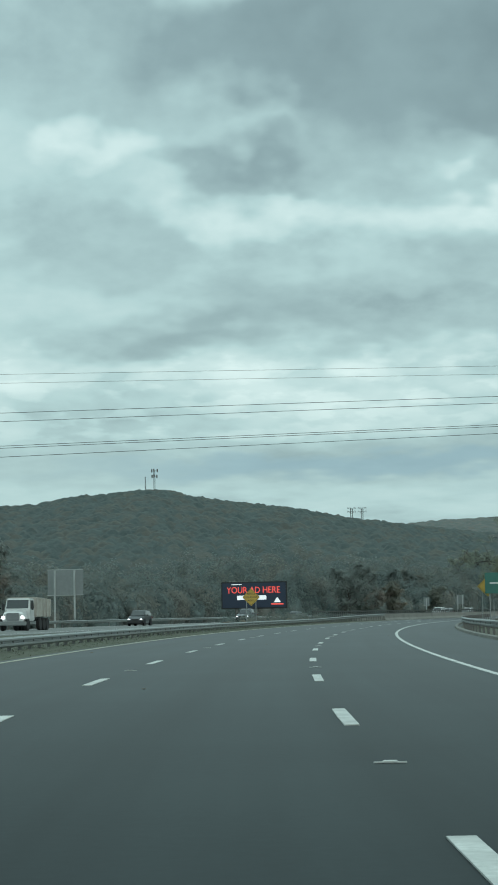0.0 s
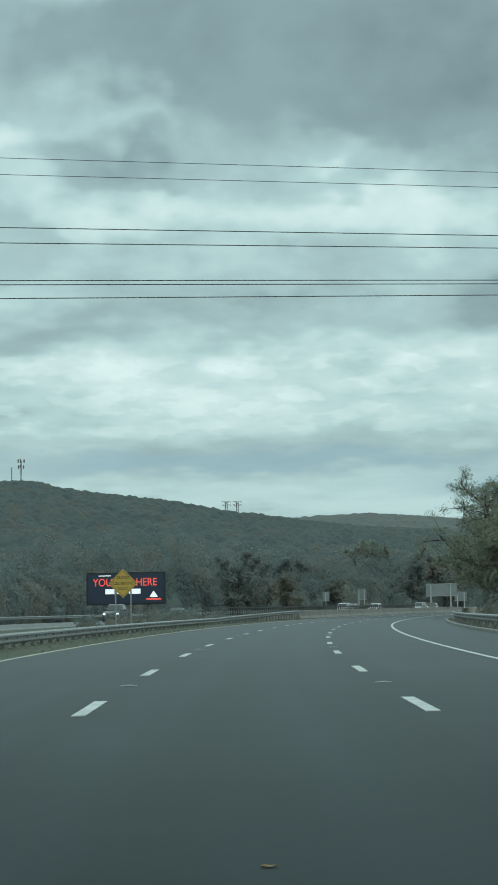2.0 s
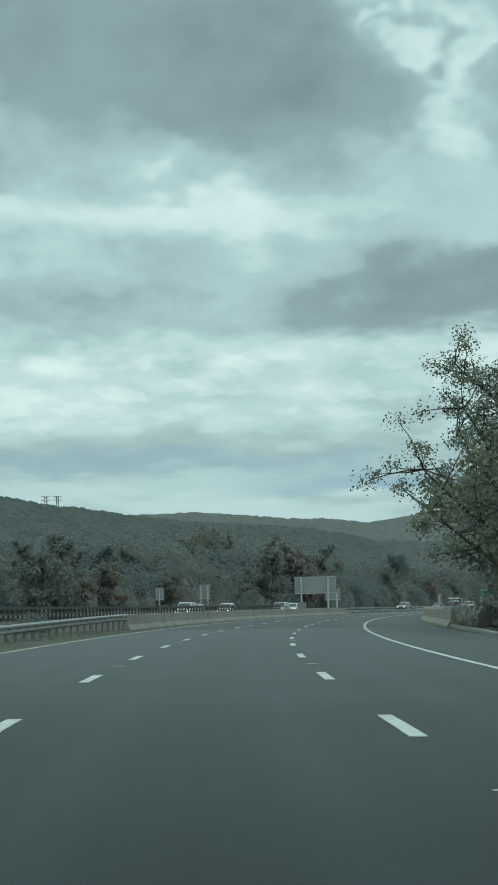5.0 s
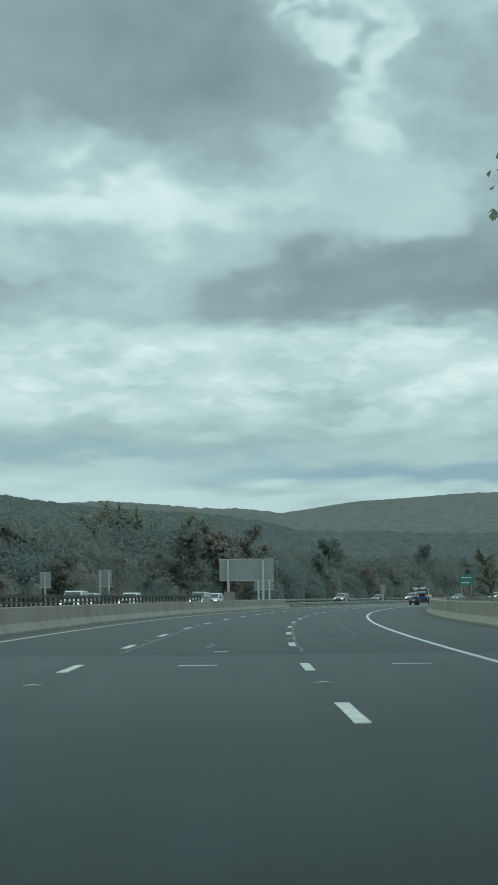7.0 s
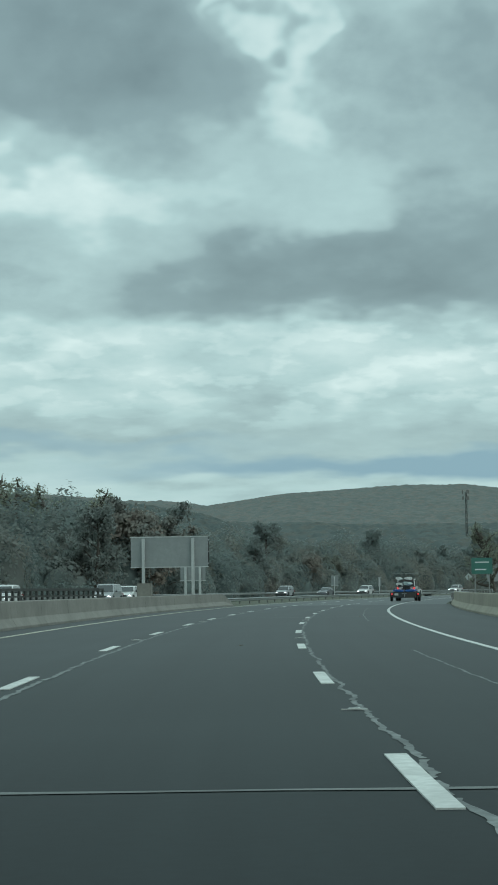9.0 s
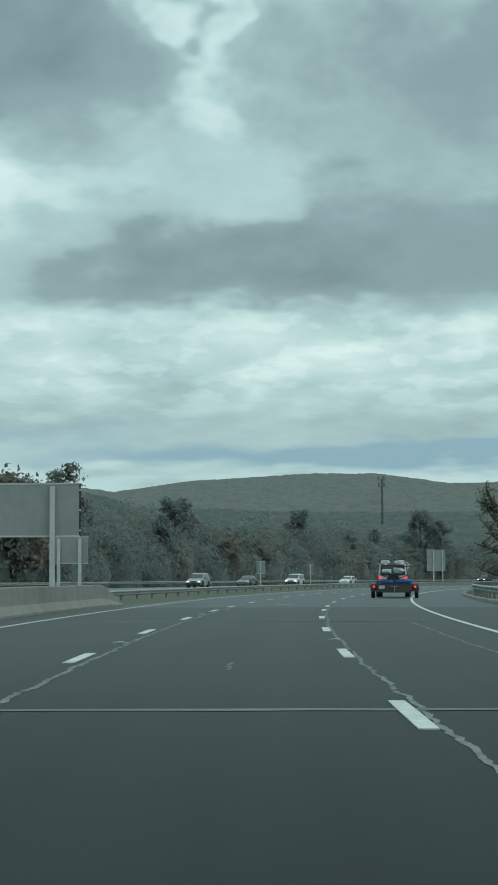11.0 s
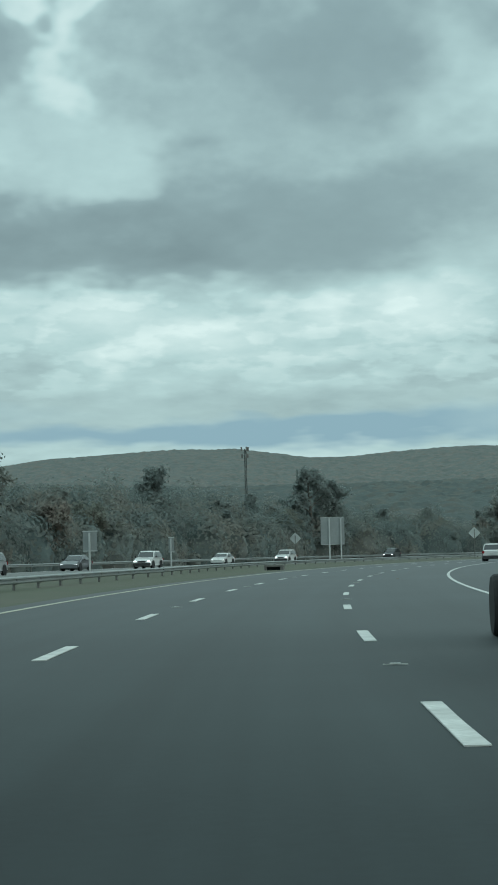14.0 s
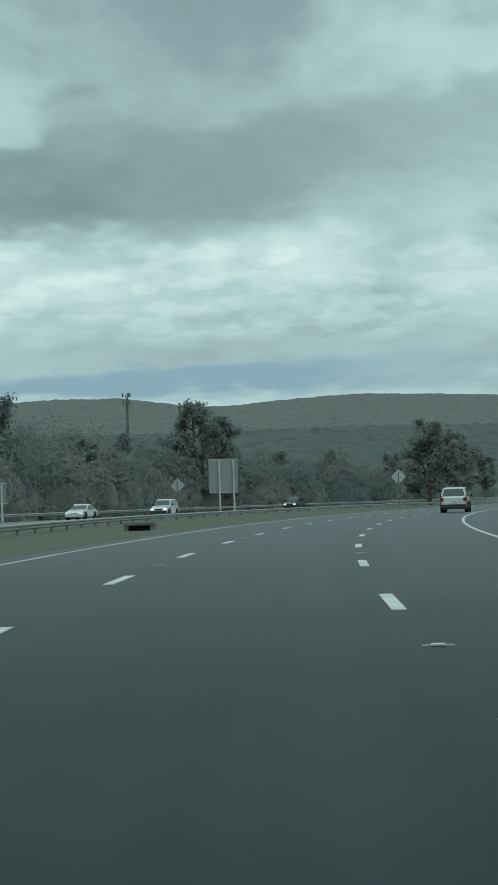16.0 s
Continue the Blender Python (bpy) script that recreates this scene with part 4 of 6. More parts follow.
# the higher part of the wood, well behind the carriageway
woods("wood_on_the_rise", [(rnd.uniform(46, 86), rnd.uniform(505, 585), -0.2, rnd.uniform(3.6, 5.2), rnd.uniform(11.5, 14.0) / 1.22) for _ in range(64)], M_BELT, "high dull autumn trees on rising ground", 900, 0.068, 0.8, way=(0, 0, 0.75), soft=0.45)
shrubs = []
for _ in range(420):
    s = rnd.uniform(20, 1150)
    off = 16 + rnd.random() ** 1.5 * 26
    p = on_road(s, opp_near(s) - off)
    w = rnd.uniform(0.8, 1.8)
    if 225 < s < 376 and off < 24 + (s - 225) * 0.17:
        continue
    shrubs.append((p.x, p.y, opp_z(s) - 0.2 + (rnd.uniform(0, 3) if off > 22 else 0), w, w * rnd.uniform(0.9, 1.5)))
woods("undergrowth", shrubs, M_BELT, "dull undergrowth along the foot of the woods", 110, 0.14, 0.72)
shrubs = []
for _ in range(110):
    s = rnd.uniform(196, 262)
    p = on_road(s, rnd.uniform(9.2, 26))
    w = rnd.uniform(0.8, 1.8)
    shrubs.append((p.x, p.y, -0.3, w, w * rnd.uniform(1.0, 1.8)))
for _ in range(130):
    s = rnd.uniform(258, 400)
    p = on_road(s, rnd.uniform(8.8, 15))
    w = rnd.uniform(0.55, 1.05)
    shrubs.append((p.x, p.y, -0.45, w, w * rnd.uniform(0.8, 1.3)))
for _ in range(60):
    s = rnd.uniform(196, 246)
    p = on_road(s, rnd.uniform(-21, -13))
    w = rnd.uniform(0.5, 1.1)
    shrubs.append((p.x, p.y, -0.3, w, w * rnd.uniform(0.8, 1.3)))
woods("roadside_shrubs", shrubs, M_CROWN_OLIVE, "leafy dull green shrubs beside the road", 190, 0.09, 0.6)


# ---- grass tufts ----
def tufts(name, s0, s1, lat0, lat1, count, tall, seed):
    r = np.random.RandomState(seed)
    v, f = [], []
    for i in range(count):
        s, la = r.uniform(s0, s1), r.uniform(lat0, lat1)
        p = on_road(s, la)
        z = lerp(la, (-12.5, -10.5, -9.3, -8.6, -7.95, 6.75, 9, 14), (-0.03, 0.02, 0.08, 0.06, -0.02, -0.02, -0.1, -0.3))
        for _ in range(3):
            a, b = r.uniform(0, 6.28), r.uniform(0.005, 0.012)
            h, l = tall * r.uniform(0.5, 1.3), r.uniform(-0.1, 0.1)
            k = len(v)
            v += [(p.x - b * math.cos(a), p.y - b * math.sin(a), z - 0.02), (p.x + b * math.cos(a), p.y + b * math.sin(a), z - 0.02), (p.x + l, p.y + l, z + h)]
            f.append((k, k + 1, k + 2))
    me = mesh_from(name, v, f, M_BLADE, True)
    me.normals_split_custom_set_from_vertices([(0, 0, 1)] * len(v))
    return tagged(new(name, me), "tufts of dry grass along the road edge", "grass", "", "stuff")


tufts("median_tufts", 10, 245, -12.5, -8.0, 7000, 0.05, 1)
tufts("verge_tufts", 120, 245, 7.3, 12, 2200, 0.16, 3)


# ---- guardrails, barriers and kerbs ----
BEAM = ((0.0, 0.0), (0.03, 0.03), (0.08, 0.05), (0.08, 0.10), (0.0, 0.13), (0.0, 0.18), (0.08, 0.21), (0.08, 0.26), (0.03, 0.28), (0.0, 0.31))


def guardrail(name, s0, s1, lat, top, face, label, gap=3.81):
    """A steel W-beam on posts; face +1 looks to the right of the road, -1 to the left."""
    rail = thing(name, Matrix.Identity(4), label, "guardrail", "guardrails")
    verts, faces = [], []
    n = int((s1 - s0) / 3.81) + 1
    k = len(BEAM)
    for i in range(n):
        s = s0 + (s1 - s0) * i / (n - 1)
        for thick in (0.0, -0.012):
            for d, h in BEAM:
                verts.append(on_road(s, lat(s) + face * (d + 0.12 + thick), top(s) - 0.31 + h))
    for i in range(n - 1):
        for j in range(k - 1):
            a = i * 2 * k + j
            b = a + 2 * k
            faces.append((a, b, b + 1, a + 1))
            faces.append((a + k, a + k + 1, b + k + 1, b + k))
        for j in (0, k - 1):
            a = i * 2 * k + j
            b = a + 2 * k
            faces.append((a, a + k, b + k, b))
    beam = new("beam", mesh_from("beam", verts, faces, M_STEEL))
    beam.parent = rail
    bm = bmesh.new()
    box(bm, -0.05, 0.05, -0.08, 0.08, -1.0, -0.02, 0.008)
    first = part("post", bm, M_POST, rail)
    bm = bmesh.new()
    box(bm, 0.0, 0.14, -0.07, 0.07, -0.33, 0.0, 0.01)
    block = part("spacer", bm, M_POST, rail)
    count = min(int((s1 - s0) / gap), 160)
    for i in range(count + 1):
        s = s0 + (s1 - s0) * i / count
        m = road_pose(s, lat(s), top(s)) @ Matrix.Rotation(0 if face > 0 else math.pi, 4, "Z")
        for src in (first, block):
            o = src if i == 0 else new(src.name, src.data)
            o.parent = rail
            o.matrix_local = m
    return rail


guardrail("guardrail", -60, 243, lambda s: lerp(s, (-60, 200, 243), (-9.4, -9.3, -8.75)), lambda s: lerp(s, (-60, 190, 240), (0.5, 0.52, 0.86)), 1, "galvanised steel guardrail along the grass median", 1.905)
guardrail("guardrail", -60, 211, lambda s: lerp(s, (-60, 150, 211), (6.9, 6.95, 7.2)), lambda s: 0.7, -1, "galvanised steel guardrail beside the paved shoulder")
guardrail("guardrail", 402, 640, lambda s: lerp(s, (402, 480, 640), (7.2, 7.4, 7.6)), lambda s: 0.72, -1, "curved steel guardrail beyond the bridge")
guardrail("guardrail", 398, 900, lambda s: lerp(s, (398, 450, 530, 600, 900), (-13.2, -13.0, -15.5, -21.5, -30)), lambda s: 0.42, 1, "low steel guardrail along the far edge of the median", 5.5)
guardrail("guardrail", -40, 1000, lambda s: opp_near(s) - 15.2, lambda s: 0.72, 1, "steel guardrail in front of the woods", 9.5)

JERSEY = ((-0.30, -0.05), (-0.30, 0.08), (-0.13, 0.33), (-0.085, 0.82), (-0.06, 0.85), (0.06, 0.85), (0.085, 0.82), (0.13, 0.33), (0.30, 0.08), (0.30, -0.05))


def barrier(name, s0, s1, lat, label, mat=M_CONCRETE, seg=6.1):
    wall = thing(name, Matrix.Identity(4), label, "barrier", "bridge barriers")
    s = s0
    while s < s1 - 0.5:
        e = min(s + seg, s1)
        verts, faces = [], []
        k = len(JERSEY)
        for j in range(4):
            q = s + 0.012 + (e - s - 0.024) * j / 3
            slope = 1.0
            if q > s1 - 4.0:
                slope = max(0.35, (s1 - q) / 4.0 * 0.75 + 0.25)
            verts += [on_road(q, lat(q) + a, h * slope if h > 0 else h) for a, h in JERSEY]
        for j in range(3):
            for i in range(k):
                a, b = j * k + i, j * k + (i + 1) % k
                faces.append((a, b, b + k, a + k))
        faces += [tuple(range(k)), tuple(range(4 * k - 1, 3 * k - 1, -1))]
        o = new("barrier_segment", mesh_from("barrier_segment", verts, faces, mat))
        o.parent = wall
        s = e
    return wall


barrier("concrete_barrier", 243.5, 401, lambda s: lerp(s, (243, 300, 401), (-8.75, -8.8, -8.75)), "weathered grey concrete barrier along the bridge median side")
barrier("concrete_barrier", 240, 402, lambda s: lerp(s, (240, 300, 402), (7.3, 7.2, 7.4)), "weathered tan concrete barrier along the bridge shoulder", M_TAN)


def kerb(name, s0, s1, lat, label):
    def cross(s):
        l = lat(s)
        return [(l, -0.02), (l + 0.02, 0.11), (l + 0.05, 0.13), (l + 0.24, 0.13), (l + 0.26, -0.05)]
    return strip(name, s0, s1, cross, M_CONCRETE, 2.5, label, "kerb")


kerb("kerb", 60, 240, lambda s: lerp(s, (60, 150, 205, 222, 240), (6.35, 6.3, 6.4, 7.0, 7.1)), "pale concrete kerb under the guardrail")
kerb("kerb_beyond", 402, 620, lambda s: lerp(s, (402, 440, 620), (7.0, 6.5, 6.6)), "pale concrete kerb beyond the bridge")


M_RAILING = material("dark_painted_railing", (0.045, 0.05, 0.048), (0.06, 0.06, 0.055), 4.0, 0.8, None, 0.6, 0.2)


def bridge_railing():
    rail = thing("bridge_railing", Matrix.Identity(4), "dark metal railing with square posts on the other bridge", "railing")
    lat = lambda s: lerp(s, (246, 330, 400), (-18.5, -18.5, -17.0))
    for name, z0, z1, w in (("parapet", -0.6, 0.45, 0.3), ("top_bar", 1.2, 1.36, 0.16), ("lower_bar", 0.84, 0.94, 0.1)):
        verts, faces = [], []
        for i in range(51):
            s = 246 + 150 * i / 50
            z = opp_z(s)
            verts += [on_road(s, lat(s) - w / 2, z + z0), on_road(s, lat(s) - w / 2, z + z1), on_road(s, lat(s) + w / 2, z + z1), on_road(s, lat(s) + w / 2, z + z0)]
        for i in range(50):
            for j in range(4):
                a, b = i * 4 + j, i * 4 + (j + 1) % 4
                faces.append((a, b, b + 4, a + 4))
        o = new(name, mesh_from(name, verts, faces, M_CONCRETE if name == "parapet" else M_RAILING))
        o.parent = rail
    bm = bmesh.new()
    box(bm, -0.06, 0.06, -0.17, 0.17, 0.4, 1.3, 0.012)
    post = part("post", bm, M_RAILING, rail)
    for i in range(101):
        s = 246 + 150 * i / 100
        o = post if i == 0 else new("post", post.data)
        o.parent = rail
        o.matrix_local = road_pose(s, lat(s), opp_z(s))


M_JOINT = material("dusty_joint_filler", (0.15, 0.16, 0.157), (0.11, 0.117, 0.115), 6.0, 0.8, (0.09, 0.096, 0.094), 0.85)
bridge_railing()
strip("bridge_deck_opposite", 246, 396, lambda s: [(opp_near(s) + 0.15, -0.06), (-18.3, -0.06), (-18.3, -0.9)], M_CONCRETE, 6, "concrete edge of the other bridge", "bridge")
for s, start, half in ((245, -8.4, 0.05), (277, -8.4, 0.05), (340, -8.4, 0.1), (371.5, -8.4, 0.1), (394.4, -0.85, 0.13)):
    bm = bmesh.new()
    r = []
    for j in range(25):
        la = start + (6.8 - start) * j / 24
        w = half * (min(1.0, 0.2 + 0.5 * (la - start)) if start > -8 else 1.0) + 0.03 * random.random()
        for e in (-w, w):
            p = on_road(s + e + 0.05 * random.uniform(-1, 1), la)
            r.append(bm.verts.new((p.x, p.y, 0.006)))
    for j in range(24):
        bm.faces.new((r[2 * j], r[2 * j + 1], r[2 * j + 3], r[2 * j + 2]))
    tagged(part("deck_joint", bm, M_JOINT), "worn expansion joint across the bridge deck", "deck joint", "deck joints", "structure")


def crack(name, s0, s1, lat, wide, mat, label, seed, jag=0.014, step=0.16, gaps=0.03):
    """A filled crack that wanders along the road."""
    r = random.Random(seed)
    bm = bmesh.new()
    pts, la = [], 0.0
    s = s0
    while s < s1:
        la = la * 0.85 + r.uniform(-jag, jag)
        w = wide * r.uniform(0.55, 1.1)
        base = lat(s) if callable(lat) else lat
        a, b = on_road(s, base + la - w), on_road(s, base + la + w)
        pts.append((bm.verts.new((a.x, a.y, 0.004)), bm.verts.new((b.x, b.y, 0.004))))
        s += step * r.uniform(0.5, 1.5)
    for p, q in zip(pts, pts[1:]):
        if r.random() > gaps:
            bm.faces.new((p[0], p[1], q[1], q[0]))
    return tagged(part(name, bm, mat), label, "crack", "road cracks", "structure")


crack("filled_crack", 246, 395, 0.12, 0.034, M_SEAL, "pale filled seam crack beside the lane line", 3, 0.02, 0.1)
crack("filled_crack", 246, 394, -3.45, 0.042, M_SEAL, "pale filled seam crack along the deck", 4, 0.02, 0.11)
crack("filled_crack", 262, 300, 1.9, 0.025, M_SEAL, "short pale crack in the slow lane", 5)
crack("filled_crack", 330, 372, 2.2, 0.025, M_SEAL, "short pale crack in the slow lane", 6)
crack("filled_crack", 250, 254, -1.85, 0.06, M_SEAL, "pale patched scar in the middle of the lane", 8, 0.03, 0.14)
crack("filled_crack", 346.8, 348.8, -1.6, 0.04, M_SEAL, "pale patched scar in the middle of the lane", 9, 0.03, 0.14)
crack("filled_crack", 380.5, 382.5, -1.5, 0.03, M_JOINT, "pale patched scar in the middle of the lane", 10, 0.03, 0.14)
def tar_patch(s, lat, long, wide, seed):
    """A ragged dark patch pressed into the deck."""
    r = random.Random(seed)
    bm = bmesh.new()
    rim = []
    for k in range(36):
        a = 2 * math.pi * k / 36
        q = r.uniform(0.45, 1.15)
        at = on_road(s + long / 2 * q * math.sin(a), lat + wide / 2 * q * math.cos(a), 0.005)
        rim.append(bm.verts.new(at))
    bm.faces.new(rim)
    return tagged(part("tar_patch", bm, M_TAR), "ragged dark tar patch on the bridge deck", "road patch", "tar patches", "structure")


for k, spot in enumerate(((266, 0.75, 0.8, 0.22), (264.6, 1.0, 0.7, 0.2), (262.5, 1.25, 1.0, 0.24), (260.8, 1.05, 0.6, 0.16))):
    tar_patch(*spot, 40 + k)
# short cross scars and reflective markers
for k, (s, la, l) in enumerate(((239.5, -1.72, 0.62), (239.5, 1.7, 0.62), (247, -1.5, 0.28), (402, -1.87, 0.8), (402, 1.9, 1.3), (402, -6.0, 0.9))):
    bm = bmesh.new()
    m = road_pose(s, la, 0)
    deep = 0.11 if l < 0.85 else 0.06
    box(bm, -l / 2, l / 2, -deep, deep, 0.001, 0.008)
    o = part("cross_scar", bm, M_PAINT if l < 0.85 else M_SEAL)
    o.matrix_world = m
    tagged(o, "thin pale saw-cut mark across the lane", "road mark", "cross scars", "structure")
bm = bmesh.new()
box(bm, -0.055, 0.055, -0.05, 0.05, 0.0, 0.018, 0.006)
box(bm, -0.12, 0.12, -0.012, 0.012, 0.0, 0.01)
marker = part("road_marker", bm, M_PAINT)
tagged(marker, "small pale raised reflector between lane dashes", "road marker", "road markers", "structure")
marker.matrix_world = road_pose(16.7, 0.03, 0.002)
for n in range(2, 46):
    for lat, sh in ((0.03, DASH_SHIFT_RIGHT), (-3.63, DASH_SHIFT_LEFT)):
        if n % 2:
            o = new("road_marker", marker.data)
            tagged(o, "small pale raised reflector between lane dashes", "road marker", "road markers", "structure")
            o.matrix_world = road_pose(12.19 * n + sh[min(n, 43)] + 4.6, lat, 0.002)


def storm_drain(s, lat):
    ob = thing("storm_drain", road_pose(s, lat, -0.1), "low dark concrete drain inlet in the median grass", "drain")
    bm = bmesh.new()
    box(bm, -0.75, 0.75, -0.5, 0.5, 0.22, 0.36, 0.02)
    part("cover_slab", bm, M_POST, ob)
    for x in (-0.65, 0.65):
        bm = bmesh.new()
        box(bm, x - 0.1, x + 0.1, -0.45, 0.45, -0.2, 0.22, 0.01)
        part("side_block", bm, M_POST, ob)
    # A solid dark block stands in for the shade inside the inlet.
    bm = bmesh.new()
    box(bm, -0.55, 0.55, -0.3, 0.4, -0.2, 0.215)
    part("dark_throat", bm, M_TAR, ob)


storm_drain(558, -12.5)


# ---- overhead wires ----
def wires():
    m = material("dark_cable", (0.05, 0.05, 0.052), (0.04, 0.04, 0.04), 2.0, 0.5, None, 0.6)
    for s0, skew, h, slope in ((133.7, 0.48, 13.74, 0.06), (133.9, 0.48, 13.62, 0.06), (133.2, 0.48, 13.02, 0.062), (136.0, 0.495, 16.1, 0.058), (136.4, 0.495, 15.62, 0.06), (133.1, 0.384, 18.1, 0.036), (133.4, 0.384, 17.55, 0.036)):
        bm = bmesh.new()
        way = road_pose(s0, 0, 0).to_3x3() @ Vector((math.cos(skew), math.sin(skew), slope))
        mid = on_road(s0, -1.5, h)
        limb_tube(bm, [mid + way * u for u in (-90, -60, -30, 0, 30, 60, 90)], 0.011 if h > 17 else 0.018, 0.011 if h > 17 else 0.018, 6)
        tagged(part("power_line", bm, m), "dark overhead power cable slung across the highway", "cable", "overhead cables")


wires()


# ---- signs ----
M_SIGN_BACK = material("bare_aluminium_sign_back", (0.30, 0.32, 0.32), (0.26, 0.28, 0.28), 3.0, 0.4, (0.23, 0.25, 0.25), 0.6, 0.3)
M_SIGN_FRAME = material("pale_sign_edge", (0.55, 0.57, 0.56), (0.48, 0.5, 0.5), 3.0, 0.5, None, 0.5, 0.3)
M_YELLOW = material("yellow_sign_face", (0.62, 0.40, 0.07), (0.55, 0.36, 0.07), 2.0, 0.8, (0.5, 0.33, 0.08), 0.5)
M_BLACK = material("black_sign_ink", (0.02, 0.02, 0.02), (0.03, 0.03, 0.03), 2.0, 0.8, None, 0.6)
M_GREEN = material("green_sign_face", (0.045, 0.17, 0.14), (0.04, 0.15, 0.12), 2.0, 0.8, None, 0.5)
M_WHITE = material("white_sign_ink", (0.75, 0.77, 0.75), (0.7, 0.7, 0.7), 3.0, 0.8, None, 0.5)


def lettering(name, text, size, mat, parent, place, turn, label="", depth=0.004, wide=1.0):
    cu = bpy.data.curves.new(name, "FONT")
    cu.body, cu.size, cu.extrude = text, size, depth
    cu.align_x, cu.align_y = "CENTER", "CENTER"
    tmp = bpy.data.objects.new("tmp", cu)
    scene.collection.objects.link(tmp)
    dg = bpy.context.evaluated_depsgraph_get()
    me = bpy.data.meshes.new_from_object(tmp.evaluated_get(dg))
    bpy.data.objects.remove(tmp)
    me.name = name
    me.materials.clear()
    me.materials.append(mat)
    o = new(name, me)
    o.parent = parent
    o.matrix_local = Matrix.Translation(place) @ turn @ Matrix.Diagonal((wide, 1, 1, 1))
    if label:
        tagged(o, label)
    return o


FRONT = Matrix.Rotation(math.pi / 2, 4, "X")  # writing that faces back along the road


def sign_back(s, lat, width, z0, z1, posts, label, extra=None, turn=0.0, ground=0.0, ribs=0):
    sign = thing("road_sign", road_pose(s, lat, 0, turn), label, "road sign", "signs seen from behind")
    bm = bmesh.new()
    box(bm, -width / 2, width / 2, 0.0, 0.03, z0, z1, 0.01)
    part("panel", bm, M_SIGN_BACK, sign)
    for i in range(ribs):
        z = z0 + (z1 - z0) * (i + 0.5) / ribs
        bm = bmesh.new()
        box(bm, -width / 2 + 0.05, width / 2 - 0.05, -0.06, 0.0, z - 0.04, z + 0.04, 0.01)
        part("rib", bm, M_SIGN_BACK, sign)
    for z in (z0, z1):
        bm = bmesh.new()
        box(bm, -width / 2 - 0.03, width / 2 + 0.03, -0.02, 0.05, z - 0.035, z + 0.035, 0.01)
        part("edge_trim", bm, M_SIGN_FRAME, sign)
    for x in posts:
        bm = bmesh.new()
        w = 0.06 if width < 2 else 0.11
        box(bm, x - w, x + w, -0.22, -0.06, ground - 0.6, z1 - 0.1, 0.015)
        part("post", bm, M_SIGN_FRAME, sign)
    if extra:
        x, w, a, b = extra
        bm = bmesh.new()
        box(bm, x - w / 2, x + w / 2, -0.02, 0.02, a, b, 0.01)
        part("lower_panel", bm, M_SIGN_BACK, sign, "smaller plain sign panel hung below")
    return sign


sign_back(224, -45, 4.5, 3.75, 6.85, (-1.3, 1.2), "large grey sign back on two posts beside woods")
big_sign = sign_back(402, -13.3, 5.7, 2.85, 5.05, (-1.9, 1.75), "large grey highway sign back on two posts")
bm = bmesh.new()
box(bm, -2.85, 2.85, 0.42, 0.46, 2.85, 5.08, 0.008)
part("front_panel", bm, M_RAILING, big_sign, "dark face panel held in front of the frame")
for z in (3.1, 3.95, 4.8):
    bm = bmesh.new()
    box(bm, -2.86, 2.86, 0.03, 0.42, z - 0.03, z + 0.03)
    part("bracket", bm, M_SIGN_FRAME, big_sign)
bm = bmesh.new()
box(bm, -2.35, -1.3, -0.5, 0.3, -0.5, 1.7, 0.05)
part("footing", bm, M_CONCRETE, big_sign, "grey concrete footing round the post")
sign_back(447.0, -19.4, 2.5, 2.1, 3.85, (-0.71, 0.72), "plain pale sign back on two short posts", ribs=0)
sign_back(450, -41.5, 2.0, 2.7, 4.9, (-0.6, 0.6), "small pale sign back beyond the oncoming lanes")
sign_back(415, -38.5, 1.3, 2.4, 4.1, (0,), "small grey sign back on one post")
sign_back(545, -24, 1.05, 1.65, 3.1, (0,), "grey sign back standing in the median grass")
sign_back(600, -32, 0.6, 1.6, 3.1, (0,), "narrow pale sign back on a single post")
sign_back(694, -40, 3.7, 2.5, 6.7, (-0.5, 1.3), "tall pale sign back beside the far woods", None, 20)


def diamond_back(s, lat, z, size):
    sign = thing("warning_sign", road_pose(s, lat, 0), "pale back of a diamond warning sign on a post", "road sign", "diamond sign backs")
    bm = bmesh.new()
    box(bm, -size / 2, size / 2, 0, 0.02, -size / 2, size / 2, 0.004, Matrix.Translation((0, 0, z)) @ Matrix.Rotation(math.pi / 4, 4, "Y"))
    part("panel", bm, M_SIGN_FRAME, sign)
    bm = bmesh.new()
    box(bm, -0.05, 0.05, -0.08, 0.0, -0.5, z + size * 0.4, 0.01)
    part("post", bm, M_POST, sign)


diamond_back(688, -44, 3.5, 1.3)
diamond_back(690, -16.5, 3.7, 1.3)


